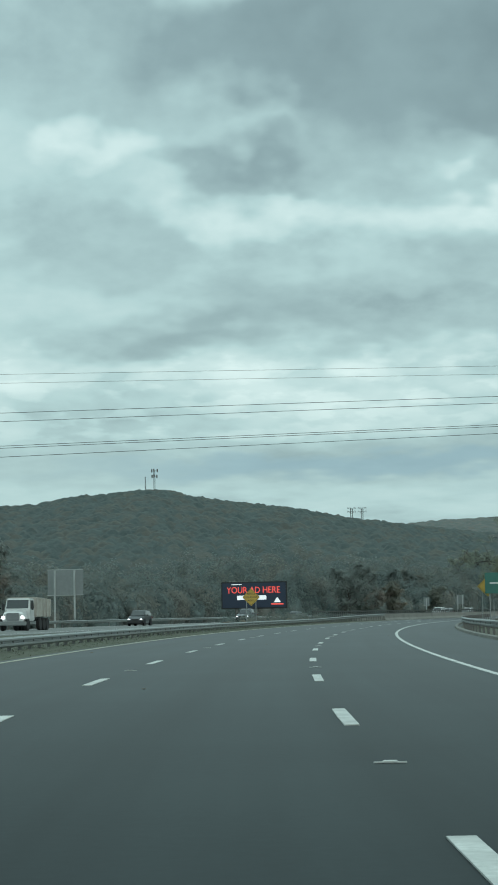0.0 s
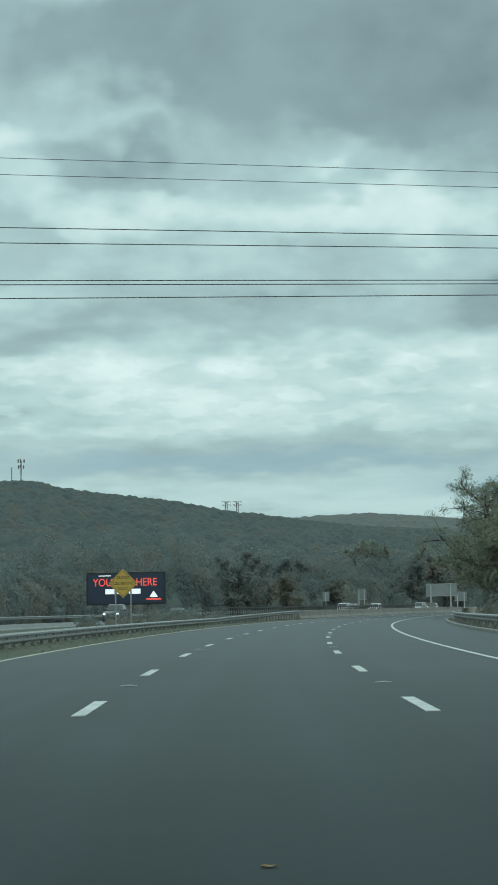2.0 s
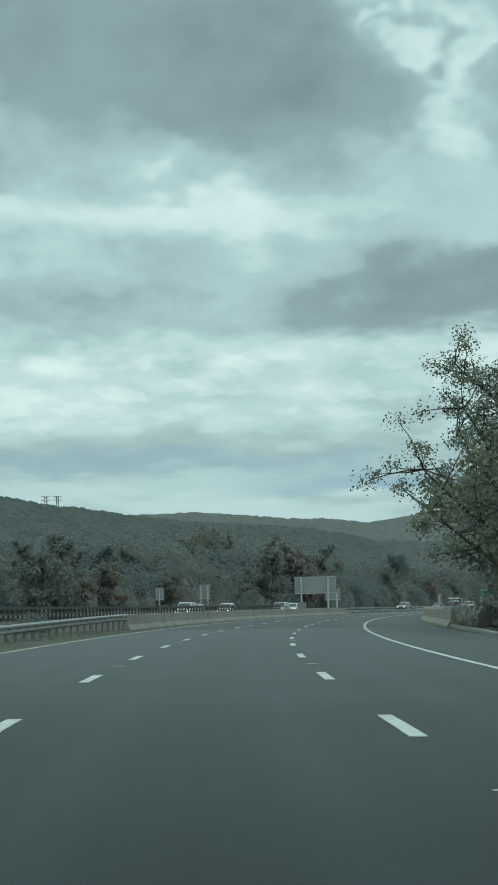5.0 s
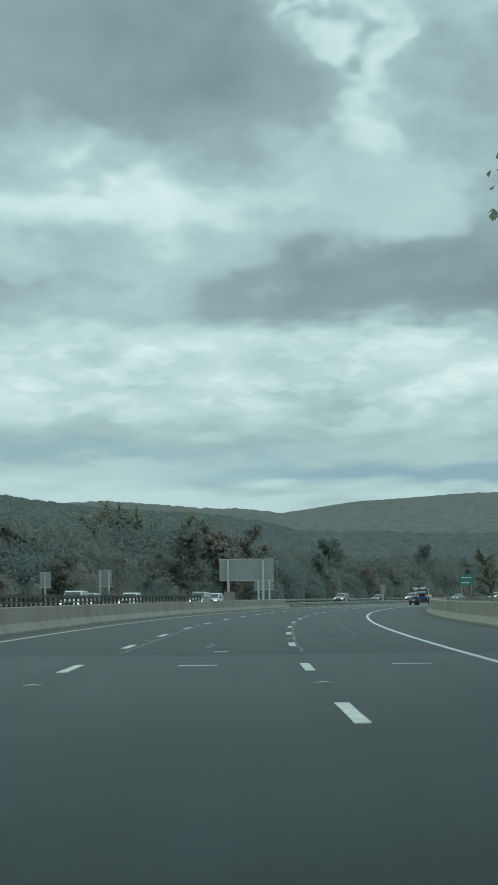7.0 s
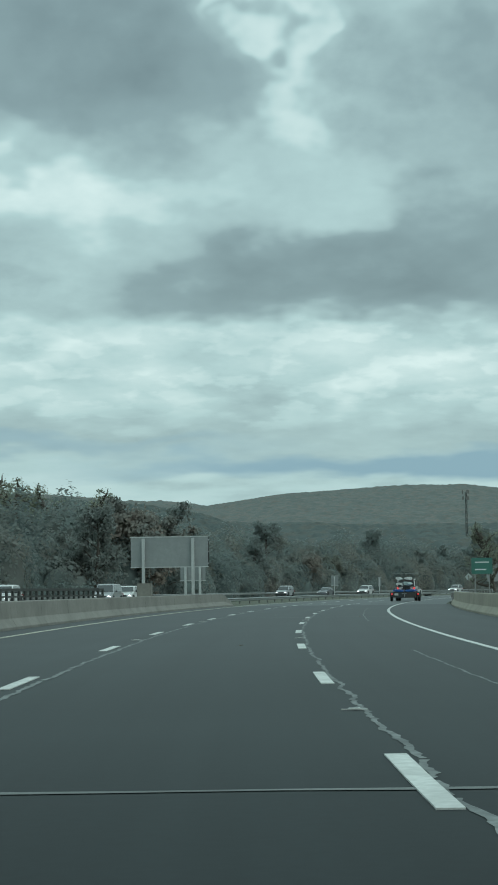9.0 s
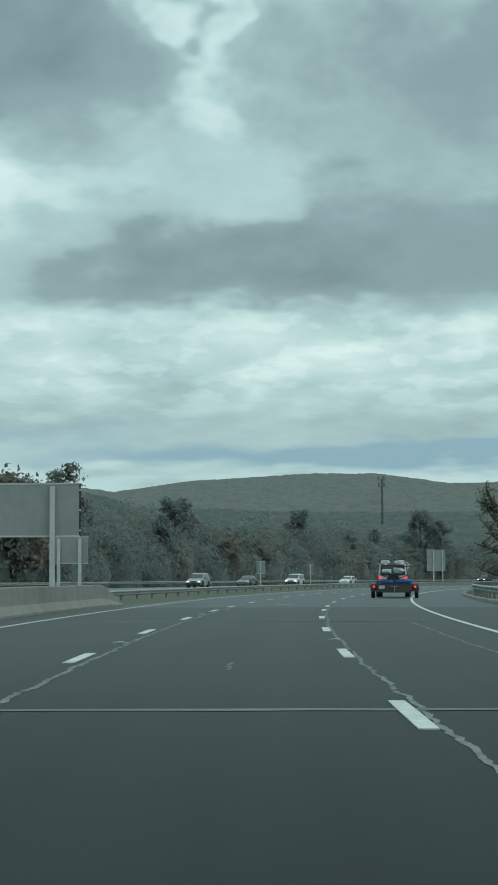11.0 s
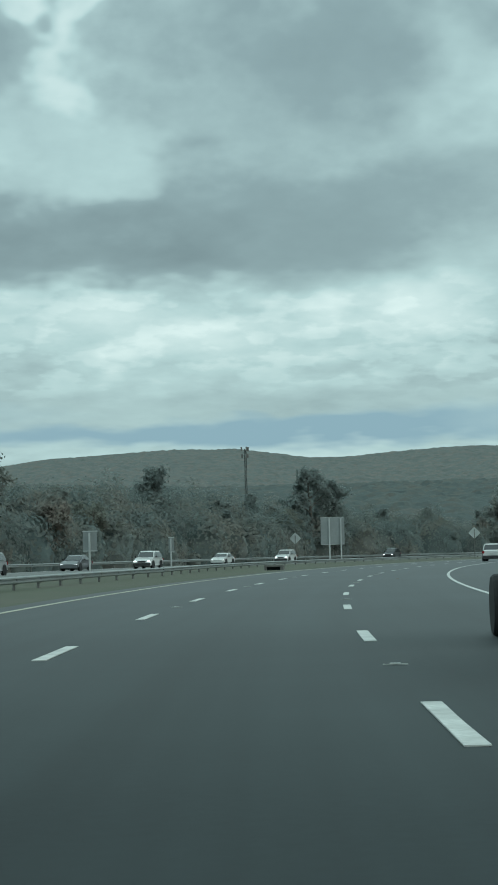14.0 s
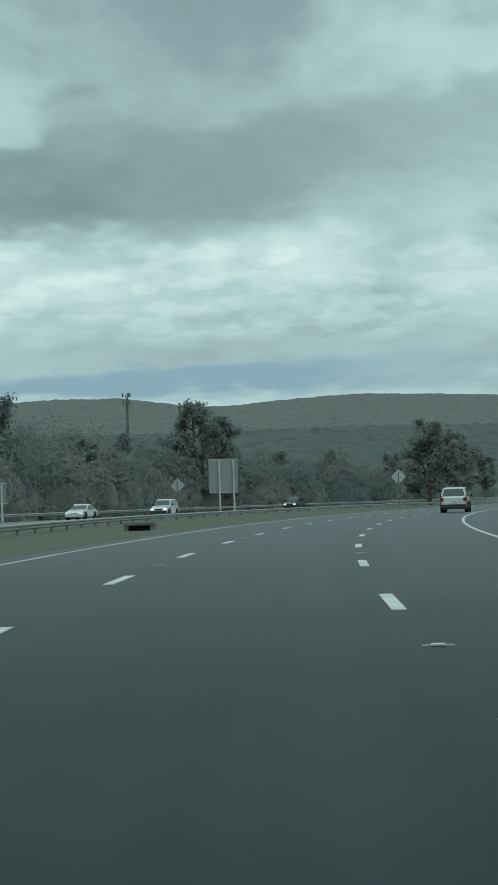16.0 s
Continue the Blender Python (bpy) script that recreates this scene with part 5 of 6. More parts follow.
def warning_sign(s, lat, z, size, lines, label, posts=(-0.38, 0.38), ground=-0.3):
    sign = thing("warning_sign", road_pose(s, lat, 0), label, "road sign")
    tilt = Matrix.Translation((0, 0, z)) @ Matrix.Rotation(math.pi / 4, 4, "Y")
    bm = bmesh.new()
    box(bm, -size / 2, size / 2, -0.01, 0.01, -size / 2, size / 2, 0.004, tilt)
    part("panel", bm, M_YELLOW, sign)
    k = size / 2 - 0.05
    for i in range(4):
        bm = bmesh.new()
        box(bm, -k, k, -0.016, -0.0105, k - 0.018, k, 0, tilt @ Matrix.Rotation(i * math.pi / 2, 4, "Y"))
        part("border", bm, M_BLACK, sign)
    for i, text in enumerate(lines):
        lettering("lettering", text, 0.2, M_BLACK, sign, (0, -0.014, z + 0.27 * ((len(lines) - 1) / 2 - i)), FRONT, "black capitals on yellow", 0.003, 0.92)
    for x in posts:
        bm = bmesh.new()
        box(bm, x - 0.035, x + 0.035, 0.012, 0.07, ground - 0.4, z + size * 0.3, 0.008)
        part("post", bm, M_STEEL, sign)


warning_sign(154, -10.3, 2.45, 1.02, ("BRIDGE", "ICES BEFORE", "ROAD"), "yellow diamond bridge ice warning sign on two posts")
warning_sign(131, 8.6, 2.7, 1.0, (), "yellow diamond warning sign beside a green sign")


def green_sign(s, lat, z0, z1, width, label, bars=2):
    sign = thing("guide_sign", road_pose(s, lat, 0), label, "road sign", "green signs")
    bm = bmesh.new()
    box(bm, -width / 2, width / 2, 0, 0.02, z0, z1, 0.008)
    part("panel", bm, M_GREEN, sign)
    for x in (-width / 3, width / 3):
        bm = bmesh.new()
        box(bm, x - 0.04, x + 0.04, 0.022, 0.1, -0.6, z1 - 0.05, 0.008)
        part("post", bm, M_STEEL, sign)
    for i in range(bars):
        z = z1 - (z1 - z0) * (i + 0.6) / (bars + 0.2)
        bm = bmesh.new()
        h = (z1 - z0) * 0.035
        box(bm, -width * 0.33, width * (0.33 - 0.12 * i), -0.012, -0.001, z - h, z + h)
        part("text_bar", bm, M_WHITE, sign)
    return sign


green_sign(402, 9.3, 2.05, 3.2, 1.5, "small green guide sign with white writing on posts")
green_sign(130, 9.35, 2.2, 3.6, 1.9, "green guide sign beside the shoulder trees", 1)


def billboard():
    board = thing("digital_billboard", road_pose(352, -55.6, 0, 4), "lit digital billboard with red and white advertising words", "billboard")
    screen = glowing("dark_screen", (0.012, 0.02, 0.035), 0.55)
    bm = bmesh.new()
    box(bm, -6.5, 6.5, 0, 0.5, 2.1, 7.3, 0.06)
    part("cabinet", bm, M_BLACK, board)
    bm = bmesh.new()
    box(bm, -6.25, 6.25, -0.03, -0.002, 2.35, 7.05, 0.01)
    part("screen", bm, screen, board, "dark navy lit screen")
    red = glowing("red_lit_letters", (0.95, 0.10, 0.08), 0.62)
    white = glowing("white_lit_letters", (0.85, 0.9, 0.92), 0.6)
    lettering("lettering", "YOUR AD HERE", 1.75, red, board, (-0.1, -0.05, 5.65), FRONT, "large glowing red capitals", 0.02, 0.86)
    for x, w in ((-2.6, 1.5), (-0.7, 1.5), (1.5, 1.9)):
        bm = bmesh.new()
        box(bm, x - w / 2, x + w / 2, -0.06, -0.03, 3.85, 4.65)
        part("number_bar", bm, white, board, "white lit bar of unread digits")
    bm = bmesh.new()
    for a, b, c in (((3.9, 3.3), (5.3, 3.3), (4.6, 4.3)),):
        vs = [bm.verts.new((p[0], y, p[1])) for y in (-0.06, -0.03) for p in (a, b, c)]
        bm.faces.new(vs[:3])
        bm.faces.new(vs[3:])
        for i in range(3):
            j = (i + 1) % 3
            bm.faces.new((vs[i], vs[j], vs[j + 3], vs[i + 3]))
    part("emblem", bm, white, board, "small pale triangular emblem")
    bm = bmesh.new()
    box(bm, 3.4, 5.8, -0.06, -0.03, 2.85, 3.1)
    part("emblem_bar", bm, red, board)
    bm = bmesh.new()
    box(bm, -4.4, -2.4, -0.06, -0.03, 6.72, 6.86)
    part("caption_bar", bm, white, board)
    for x in (-3.6, 3.6):
        bm = bmesh.new()
        tube(bm, (x, 0.5, -0.8), (x, 0.5, 2.3), 0.28, seg=14)
        part("column", bm, M_POST, board)


billboard()


# ---- masts on the hills ----
def lattice_mast(x, y, z, h, w, label, dishes=True, bar=0.16, arms=0.0):
    mast = thing("radio_mast", Matrix.Translation((x, y, z)), label, "mast", "hilltop masts")
    bm = bmesh.new()
    for sx_ in (-1, 1):
        for sy_ in (-1, 1):
            tube(bm, (sx_ * w, sy_ * w, -12), (sx_ * w * 0.6, sy_ * w * 0.6, h), bar, bar * 0.75, 5)
    for i in range(8):
        a, b = h * i / 8, h * (i + 1) / 8
        for sy_ in (-1, 1):
            tube(bm, (-w * 0.9, sy_ * w * 0.9, a), (w * 0.8, sy_ * w * 0.8, b), bar * 0.56, seg=4)
            tube(bm, (sy_ * w * 0.9, -w * 0.9, a), (sy_ * w * 0.8, w * 0.8, b), bar * 0.56, seg=4)
    part("lattice", bm, M_RAILING, mast)
    for z in (h, h - 3.2) if arms else ():
        bm = bmesh.new()
        for e in (-1, 1):
            tube(bm, (0, 0, z), (e * arms, 0, z + 0.5), bar * 0.9, seg=5)
            tube(bm, (0, 0, z - 1.8), (e * arms, 0, z + 0.4), bar * 0.7, seg=5)
            tube(bm, (e * arms, 0, z + 0.5), (e * arms, 0, z - 0.9), bar * 0.5, seg=4)
        part("cross_arm", bm, M_RAILING, mast)
    if dishes:
        for zz, r in ((h, 2.6), (h - 4.5, 2.2)):
            for k in range(3):
                a = k * 2.1 + 0.4
                bm = bmesh.new()
                box(bm, r * math.cos(a) - 0.5, r * math.cos(a) + 0.5, r * math.sin(a) - 0.3, r * math.sin(a) + 0.3, zz - 1.3, zz + 1.3, 0.1)
                tube(bm, (0, 0, zz), (r * math.cos(a), r * math.sin(a), zz), 0.12, seg=5)
                part("antenna", bm, M_POST, mast)
    return mast


lattice_mast(-35, 1480, 100, 15.5, 0.7, "cell mast with panel antennas on the wooded hill")
lattice_mast(-42, 1478, 100, 10.5, 0.4, "thin bare mast beside the cell tower", False)
for dx in (-5, 5):
    lattice_mast(148 + dx, 1750, 81.5, 17, 1.2, "power line tower on the wooded ridge", False, 0.18, 3.8)
lattice_mast(555, 1515, -0.5, 70.5, 0.75, "tall lattice tower rising over the far trees", True, 0.15)


# ---- pale buildings among the trees on the far slope ----
def far_building(az, dist, z, wide, high, wall, label):
    a = radians(az)
    ob = thing("far_building", Matrix.Translation((dist * math.sin(a), dist * math.cos(a), z)) @ Matrix.Rotation(-a, 4, "Z"), label, "building", "far buildings")
    bm = bmesh.new()
    box(bm, -wide / 2, wide / 2, 0, 14, -30, high, 0.1)
    part("wall", bm, wall, ob)
    bm = bmesh.new()
    panel_ = [(-wide / 2 - 0.6, -0.6, high), (wide / 2 + 0.6, -0.6, high), (wide / 2 + 0.6, 7, high + 3), (-wide / 2 - 0.6, 7, high + 3), (-wide / 2 - 0.6, 14.6, high), (wide / 2 + 0.6, 14.6, high)]
    vs = [bm.verts.new(p) for p in panel_]
    bm.faces.new(vs[:4])
    bm.faces.new((vs[3], vs[2], vs[5], vs[4]))
    bm.faces.new((vs[0], vs[3], vs[4]))
    bm.faces.new((vs[1], vs[5], vs[2]))
    bm.faces.new((vs[0], vs[4], vs[5], vs[1]))
    part("roof", bm, M_PALE_ROAD, ob)
    for k in range(int(wide / 6)):
        x = -wide / 2 + 3 + 6 * k
        bm = bmesh.new()
        box(bm, x - 1, x + 1, -0.12, -0.02, high * 0.45, high * 0.8)
        part("window", bm, M_BLACK, ob)
    return ob


far_building(15.6, 3080, 92, 30, 6, M_CONCRETE, "long pale building among the trees on the ridge")
far_building(16.7, 3420, 120, 34, 5, M_CONCRETE, "pale grey building among the trees on the ridge")


# ---- fallen leaves on the road ----
M_FALLEN = material("brown_fallen_leaf", (0.30, 0.17, 0.07), (0.2, 0.12, 0.05), 20.0, 4.0, None, 0.8, piece=0.3)
lr = random.Random(31)
bm = bmesh.new()
rim = [(0.09, 0, 0.012), (0.05, 0.035, 0.02), (0.01, 0.06, 0.012), (-0.05, 0.04, 0.022), (-0.09, 0, 0.004), (-0.05, -0.04, 0.018), (0.01, -0.055, 0.01), (0.05, -0.03, 0.02)]
hub = bm.verts.new((0, 0, 0.006))
ring = [bm.verts.new(c) for c in rim]
for i in range(8):
    bm.faces.new((hub, ring[i], ring[(i + 1) % 8]))
leaf = part("fallen_leaf", bm, M_FALLEN)
spots = [(70.2, -1.9), (215.5, -2.0)] + [(lr.uniform(8, 560), lr.uniform(-7, 6)) for _ in range(34)]
for i, (s, la) in enumerate(spots):
    o = leaf if i == 0 else new("fallen_leaf", leaf.data)
    o.matrix_world = road_pose(s, la, 0.003) @ Matrix.Rotation(lr.uniform(0, 6.28), 4, "Z") @ Matrix.Scale(lr.uniform(0.4, 0.8), 4)
    tagged(o, "curled brown leaf lying on the asphalt", "leaf", "fallen leaves")


# ---- vehicles ----
def paint(name, colour, rough=0.35):
    return material(name, colour, tuple(c * 0.92 for c in colour), 3.0, 0.8, tuple(c * 0.8 for c in colour), rough, 0.0, coat=0.5)


M_CAR_WHITE = paint("white_car_paint", (0.62, 0.63, 0.62))
M_CAR_SILVER = paint("silver_car_paint", (0.34, 0.35, 0.36))
M_CAR_DARK = paint("dark_car_paint", (0.04, 0.043, 0.048))
M_CAR_GREY = paint("grey_car_paint", (0.14, 0.15, 0.16))
M_GLASS = material("dark_car_glass", (0.02, 0.025, 0.028), (0.03, 0.034, 0.036), 1.0, 0.5, None, 0.08, spec=0.8)
M_RUBBER = material("black_tyre_rubber", (0.022, 0.022, 0.022), (0.03, 0.03, 0.03), 8.0, 2.0, None, 0.85)
M_RIM = material("alloy_rim", (0.38, 0.39, 0.40), (0.3, 0.3, 0.3), 5.0, 1.0, None, 0.4, 0.7)
M_TRIM = material("black_plastic_trim", (0.03, 0.03, 0.032), (0.04, 0.04, 0.04), 6.0, 1.0, None, 0.6)
M_HEAD = glowing("lit_headlamp", (0.95, 0.97, 1.0), 2.2)
M_HEAD_OFF = material("clear_headlamp", (0.5, 0.52, 0.53), (0.4, 0.42, 0.43), 4.0, 1.0, None, 0.15)
M_TAIL = glowing("lit_tail_lamp", (0.85, 0.03, 0.035), 0.75)
M_BULB = glowing("bright_lamp_core", (1.0, 0.12, 0.1), 1.15)
M_TAIL_OFF = material("red_tail_lamp", (0.32, 0.02, 0.02), (0.25, 0.02, 0.02), 4.0, 1.0, None, 0.2)
M_PLATE = material("pale_number_plate", (0.55, 0.56, 0.54), (0.48, 0.5, 0.48), 8.0, 2.0, None, 0.5)


def wheel(parent, x, y, r, w, rim=True):
    """A tyre with a rim inside it, lying across the car."""
    bm = bmesh.new()
    lathe(bm, [(r * 0.62, -w / 2), (r * 0.93, -w / 2), (r, -w * 0.36), (r, w * 0.36), (r * 0.93, w / 2), (r * 0.62, w / 2)], seg=20)
    bmesh.ops.rotate(bm, verts=bm.verts, matrix=Matrix.Rotation(-math.pi / 2, 3, "Z"))
    bmesh.ops.translate(bm, verts=bm.verts, vec=(x, y, r))
    tyre = part("tyre", bm, M_RUBBER, parent, smooth=False)
    bm = bmesh.new()
    lathe(bm, [(r * 0.12, -w * 0.47), (r * 0.3, -w * 0.4), (r * 0.55, -w * 0.44), (r * 0.63, -w * 0.48), (r * 0.63, w * 0.48), (r * 0.55, w * 0.44), (r * 0.3, w * 0.4), (r * 0.12, w * 0.47)], seg=16)
    bmesh.ops.rotate(bm, verts=bm.verts, matrix=Matrix.Rotation(-math.pi / 2, 3, "Z"))
    bmesh.ops.translate(bm, verts=bm.verts, vec=(x, y, r))
    part("rim", bm, M_RIM if rim else M_TRIM, tyre)
    return tyre


def shell(bm, outline, half_at, bevel=0.05):
    """A body from its side outline (y, z), with half widths by (y, z), rounded at the edges."""
    left = [bm.verts.new((-half_at(y, z), y, z)) for y, z in outline]
    right = [bm.verts.new((half_at(y, z), y, z)) for y, z in outline]
    n = len(outline)
    bm.faces.new(left)
    bm.faces.new(list(reversed(right)))
    for i in range(n):
        j = (i + 1) % n
        bm.faces.new((left[j], left[i], right[i], right[j]))
    if bevel:
        es = [e for e in bm.edges if (e.verts[0].co.x > 0) == (e.verts[1].co.x > 0)]
        bmesh.ops.bevel(bm, geom=es, offset=bevel, segments=2, affect="EDGES", clamp_overlap=True)
    return bm


def panel_between(bm, pts, depth=0.012):
    """A thin plate with the given corner points, pushed out a little on both sides."""
    a, b, c = (Vector(p) for p in pts[:3])
    n = (b - a).cross(c - a).normalized() * depth
    top = [bm.verts.new(Vector(p) + n) for p in pts]
    low = [bm.verts.new(Vector(p) - n) for p in pts]
    bm.faces.new(top)
    bm.faces.new(list(reversed(low)))
    k = len(pts)
    for i in range(k):
        j = (i + 1) % k
        bm.faces.new((top[j], top[i], low[i], low[j]))
    return bm


STYLES = {
    # length, width, height, bonnet, shoulder, screen base, roof front, roof back, tail top, wheel radius
    "suv": (4.7, 1.88, 1.72, 1.02, 1.08, 1.0, 0.35, -1.75, -2.2, 0.36),
    "sedan": (4.8, 1.84, 1.45, 0.86, 0.95, 0.95, 0.2, -1.0, -1.75, 0.33),
    "van": (5.1, 1.98, 1.85, 1.0, 1.08, 1.35, 0.75, -2.2, -2.45, 0.35),
    "pickup": (5.7, 2.0, 1.86, 1.12, 1.16, 1.05, 0.45, -0.75, -1.05, 0.4),
}


def car(style, colour, m, label, lit=True, tail=False, group="traffic"):
    """A car along +y: body, cabin, panes, wheels, lamps, mirrors."""
    length, width, height, bonnet, shoulder, base, rf, rb, tt, r = STYLES[style]
    ob = thing("car", m, label, "pickup truck" if style == "pickup" else "car", group)
    f, b, w = length / 2, -length / 2, width / 2
    clear = r * 0.62
    low = [(b + 0.05, clear + 0.12), (b, 0.55), (b + 0.02, shoulder - 0.08), (b + 0.12, shoulder), (base, shoulder), (f - 0.45, bonnet - 0.05), (f - 0.12, bonnet - 0.22), (f, 0.58), (f - 0.05, clear + 0.1), (f - 0.35, clear), (b + 0.4, clear)]
    part("body", shell(bmesh.new(), low, lambda y, z: w * (1.0 if z < 0.9 else 0.965) * (0.93 if y > f - 0.4 or y < b + 0.15 else 1.0), 0.12), colour, ob)
    top_half = w * 0.76
    half = lambda y, z: w * 0.94 if z < shoulder + 0.02 else top_half
    back_low = tt if style == "pickup" else (b + 0.18 if style != "sedan" else tt)
    cabin = [(back_low, shoulder - 0.02), (base, shoulder - 0.02), (rf, height - 0.05), (rf - 0.3, height), (rb + 0.2, height), (rb, height - 0.04)]
    part("cabin", shell(bmesh.new(), cabin, half, 0.08), colour, ob)
    zl, zh = shoulder + 0.05, height - 0.12

    def edge(y0, y1, z):
        k = (z - shoulder) / (height - 0.05 - shoulder)
        return y0 + (y1 - y0) * k

    def hw(z):
        k = (z - shoulder) / (height - 0.05 - shoulder)
        return w * 0.94 + (top_half - w * 0.94) * k

    bm = bmesh.new()
    panel_between(bm, [(-hw(zl) + 0.1, edge(base, rf, zl) + 0.01, zl), (hw(zl) - 0.1, edge(base, rf, zl) + 0.01, zl), (hw(zh) - 0.08, edge(base, rf, zh) + 0.01, zh), (-hw(zh) + 0.08, edge(base, rf, zh) + 0.01, zh)])
    part("windscreen", bm, M_GLASS, ob)
    bm = bmesh.new()
    panel_between(bm, [(-hw(zl) + 0.12, edge(back_low, rb, zl) - 0.01, zl), (hw(zl) - 0.12, edge(back_low, rb, zl) - 0.01, zl), (hw(zh) - 0.1, edge(back_low, rb, zh) - 0.01, zh), (-hw(zh) + 0.1, edge(back_low, rb, zh) - 0.01, zh)])
    part("rear_window", bm, M_GLASS, ob)
    mids = ((base - 0.12, rf - 0.05, 0.02, 0.02), (-0.02, -0.02, back_low + 0.2, rb + 0.12))
    if style == "pickup":
        mids = ((base - 0.12, rf - 0.05, back_low + 0.12, rb + 0.05),)
    for sgn in (-1, 1):
        for fl, fh, bl, bh in mids:
            bm = bmesh.new()
            panel_between(bm, [(sgn * (hw(zl) + 0.002), fl, zl), (sgn * (hw(zl) + 0.002), bl, zl), (sgn * (hw(zh) + 0.002), bh, zh), (sgn * (hw(zh) + 0.002), fh, zh)])
            part("side_window", bm, M_GLASS, ob)
        bm = bmesh.new()
        box(bm, sgn * (w + 0.1) - 0.09, sgn * (w + 0.1) + 0.09, base - 0.32, base - 0.2, shoulder, shoulder + 0.16, 0.03)
        part("mirror", bm, M_TRIM, ob)
        bm = bmesh.new()
        box(bm, sgn * w * 0.72 - 0.13, sgn * w * 0.72 + 0.13, f - 0.16, f - 0.03, bonnet - 0.35, bonnet - 0.24, 0.03)
        part("headlight", bm, M_HEAD if lit else M_HEAD_OFF, ob)
        bm = bmesh.new()
        box(bm, sgn * w * 0.82 - 0.13, sgn * w * 0.82 + 0.13, b - 0.015, b + 0.12, shoulder - 0.32, shoulder - 0.08, 0.03)
        part("tail_light", bm, M_TAIL if tail else M_TAIL_OFF, ob)
        for y in (f - 0.92, b + 0.98):
            wheel(ob, sgn * (w - 0.13), y, r, 0.23)
            bm = bmesh.new()
            lathe(bm, [(r * 1.08, -0.03), (r * 1.22, -0.03), (r * 1.22, 0.03), (r * 1.08, 0.03), (r * 1.08, -0.03)], seg=22)
            bmesh.ops.rotate(bm, verts=bm.verts, matrix=Matrix.Rotation(-math.pi / 2, 3, "Z"))
            bmesh.ops.translate(bm, verts=bm.verts, vec=(sgn * (w - 0.02), y, r))
            part("wheel_arch", bm, M_TRIM, ob)
    for y0, y1, name in ((f - 0.06, f + 0.03, "front_bumper"), (b - 0.03, b + 0.06, "rear_bumper")):
        bm = bmesh.new()
        box(bm, -w * 0.9, w * 0.9, y0, y1, clear + 0.06, 0.56, 0.03)
        part(name, bm, M_TRIM if style != "sedan" else colour, ob)
    bm = bmesh.new()
    box(bm, -w * 0.42, w * 0.42, f - 0.1, f + 0.02, 0.58, bonnet - 0.25, 0.03)
    part("grille", bm, M_TRIM, ob)
    bm = bmesh.new()
    box(bm, -0.16, 0.16, b - 0.04, b - 0.02, 0.62, 0.78, 0.01)
    part("number_plate", bm, M_PLATE, ob)
    if style == "suv":
        for sgn in (-1, 1):
            bm = bmesh.new()
            tube(bm, (sgn * top_half * 0.86, rf - 0.35, height + 0.05), (sgn * top_half * 0.86, rb + 0.25, height + 0.05), 0.022)
            for y in (rf - 0.4, rb + 0.35):
                box(bm, sgn * top_half * 0.86 - 0.02, sgn * top_half * 0.86 + 0.02, y - 0.05, y + 0.05, height - 0.02, height + 0.05)
            part("roof_rail", bm, M_TRIM, ob)
    if style == "pickup":
        bm = bmesh.new()
        for x0, x1, y0, y1 in ((-w * 0.96, -w * 0.86, b + 0.1, tt - 0.05), (w * 0.86, w * 0.96, b + 0.1, tt - 0.05), (-w * 0.9, w * 0.9, b + 0.08, b + 0.16)):
            box(bm, x0, x1, y0, y1, shoulder - 0.05, shoulder + 0.1, 0.02)
        part("bed_rail", bm, colour, ob)
    return ob


def facing_us(s, lat):
    return road_pose(s, lat, opp_z(s), 180)


for style, colour, s, lat, label in (
    ("suv", M_CAR_DARK, 208, -31.5, "black sport utility car with its headlights lit"),
    ("pickup", M_CAR_GREY, 262, -31.0, "grey pickup truck with its headlights lit"),
    ("sedan", M_CAR_DARK, 305, -34.0, "dark sedan in the oncoming lanes"),
    ("van", M_CAR_WHITE, 377, -25.4, "white minivan crossing the other bridge"),
    ("suv", M_CAR_SILVER, 397, -28.8, "silver sport utility car on the other bridge"),
    ("suv", M_CAR_WHITE, 402, -25.6, "white sport utility car on the other bridge"),
    ("van", M_CAR_SILVER, 437, -25.5, "silver minivan beyond the sign posts"),
    ("suv", M_CAR_WHITE, 458, -28.6, "white sport utility car beyond the sign posts"),
    ("suv", M_CAR_SILVER, 542, -30.9, "silver crossover car with lit headlamps"),
    ("sedan", M_CAR_GREY, 577, -34.6, "dark grey hatchback in the oncoming lanes"),
    ("suv", M_CAR_WHITE, 587, -30.6, "large pale sport utility car with lit headlamps"),
    ("sedan", M_CAR_WHITE, 634, -36.4, "white sedan in a row of oncoming cars"),
    ("suv", M_CAR_WHITE, 650, -33.0, "white sport utility car in a row of cars"),
    ("suv", M_CAR_DARK, 716, -37.5, "dark car far along the bend"),
):
    car(style, colour, facing_us(s, lat), label)
car("suv", M_CAR_WHITE, road_pose(596, 1.85), "white crossover seen from behind on the highway", False)
car("sedan", M_CAR_DARK, road_pose(655, 1.8), "dark sedan far ahead on the highway", False)


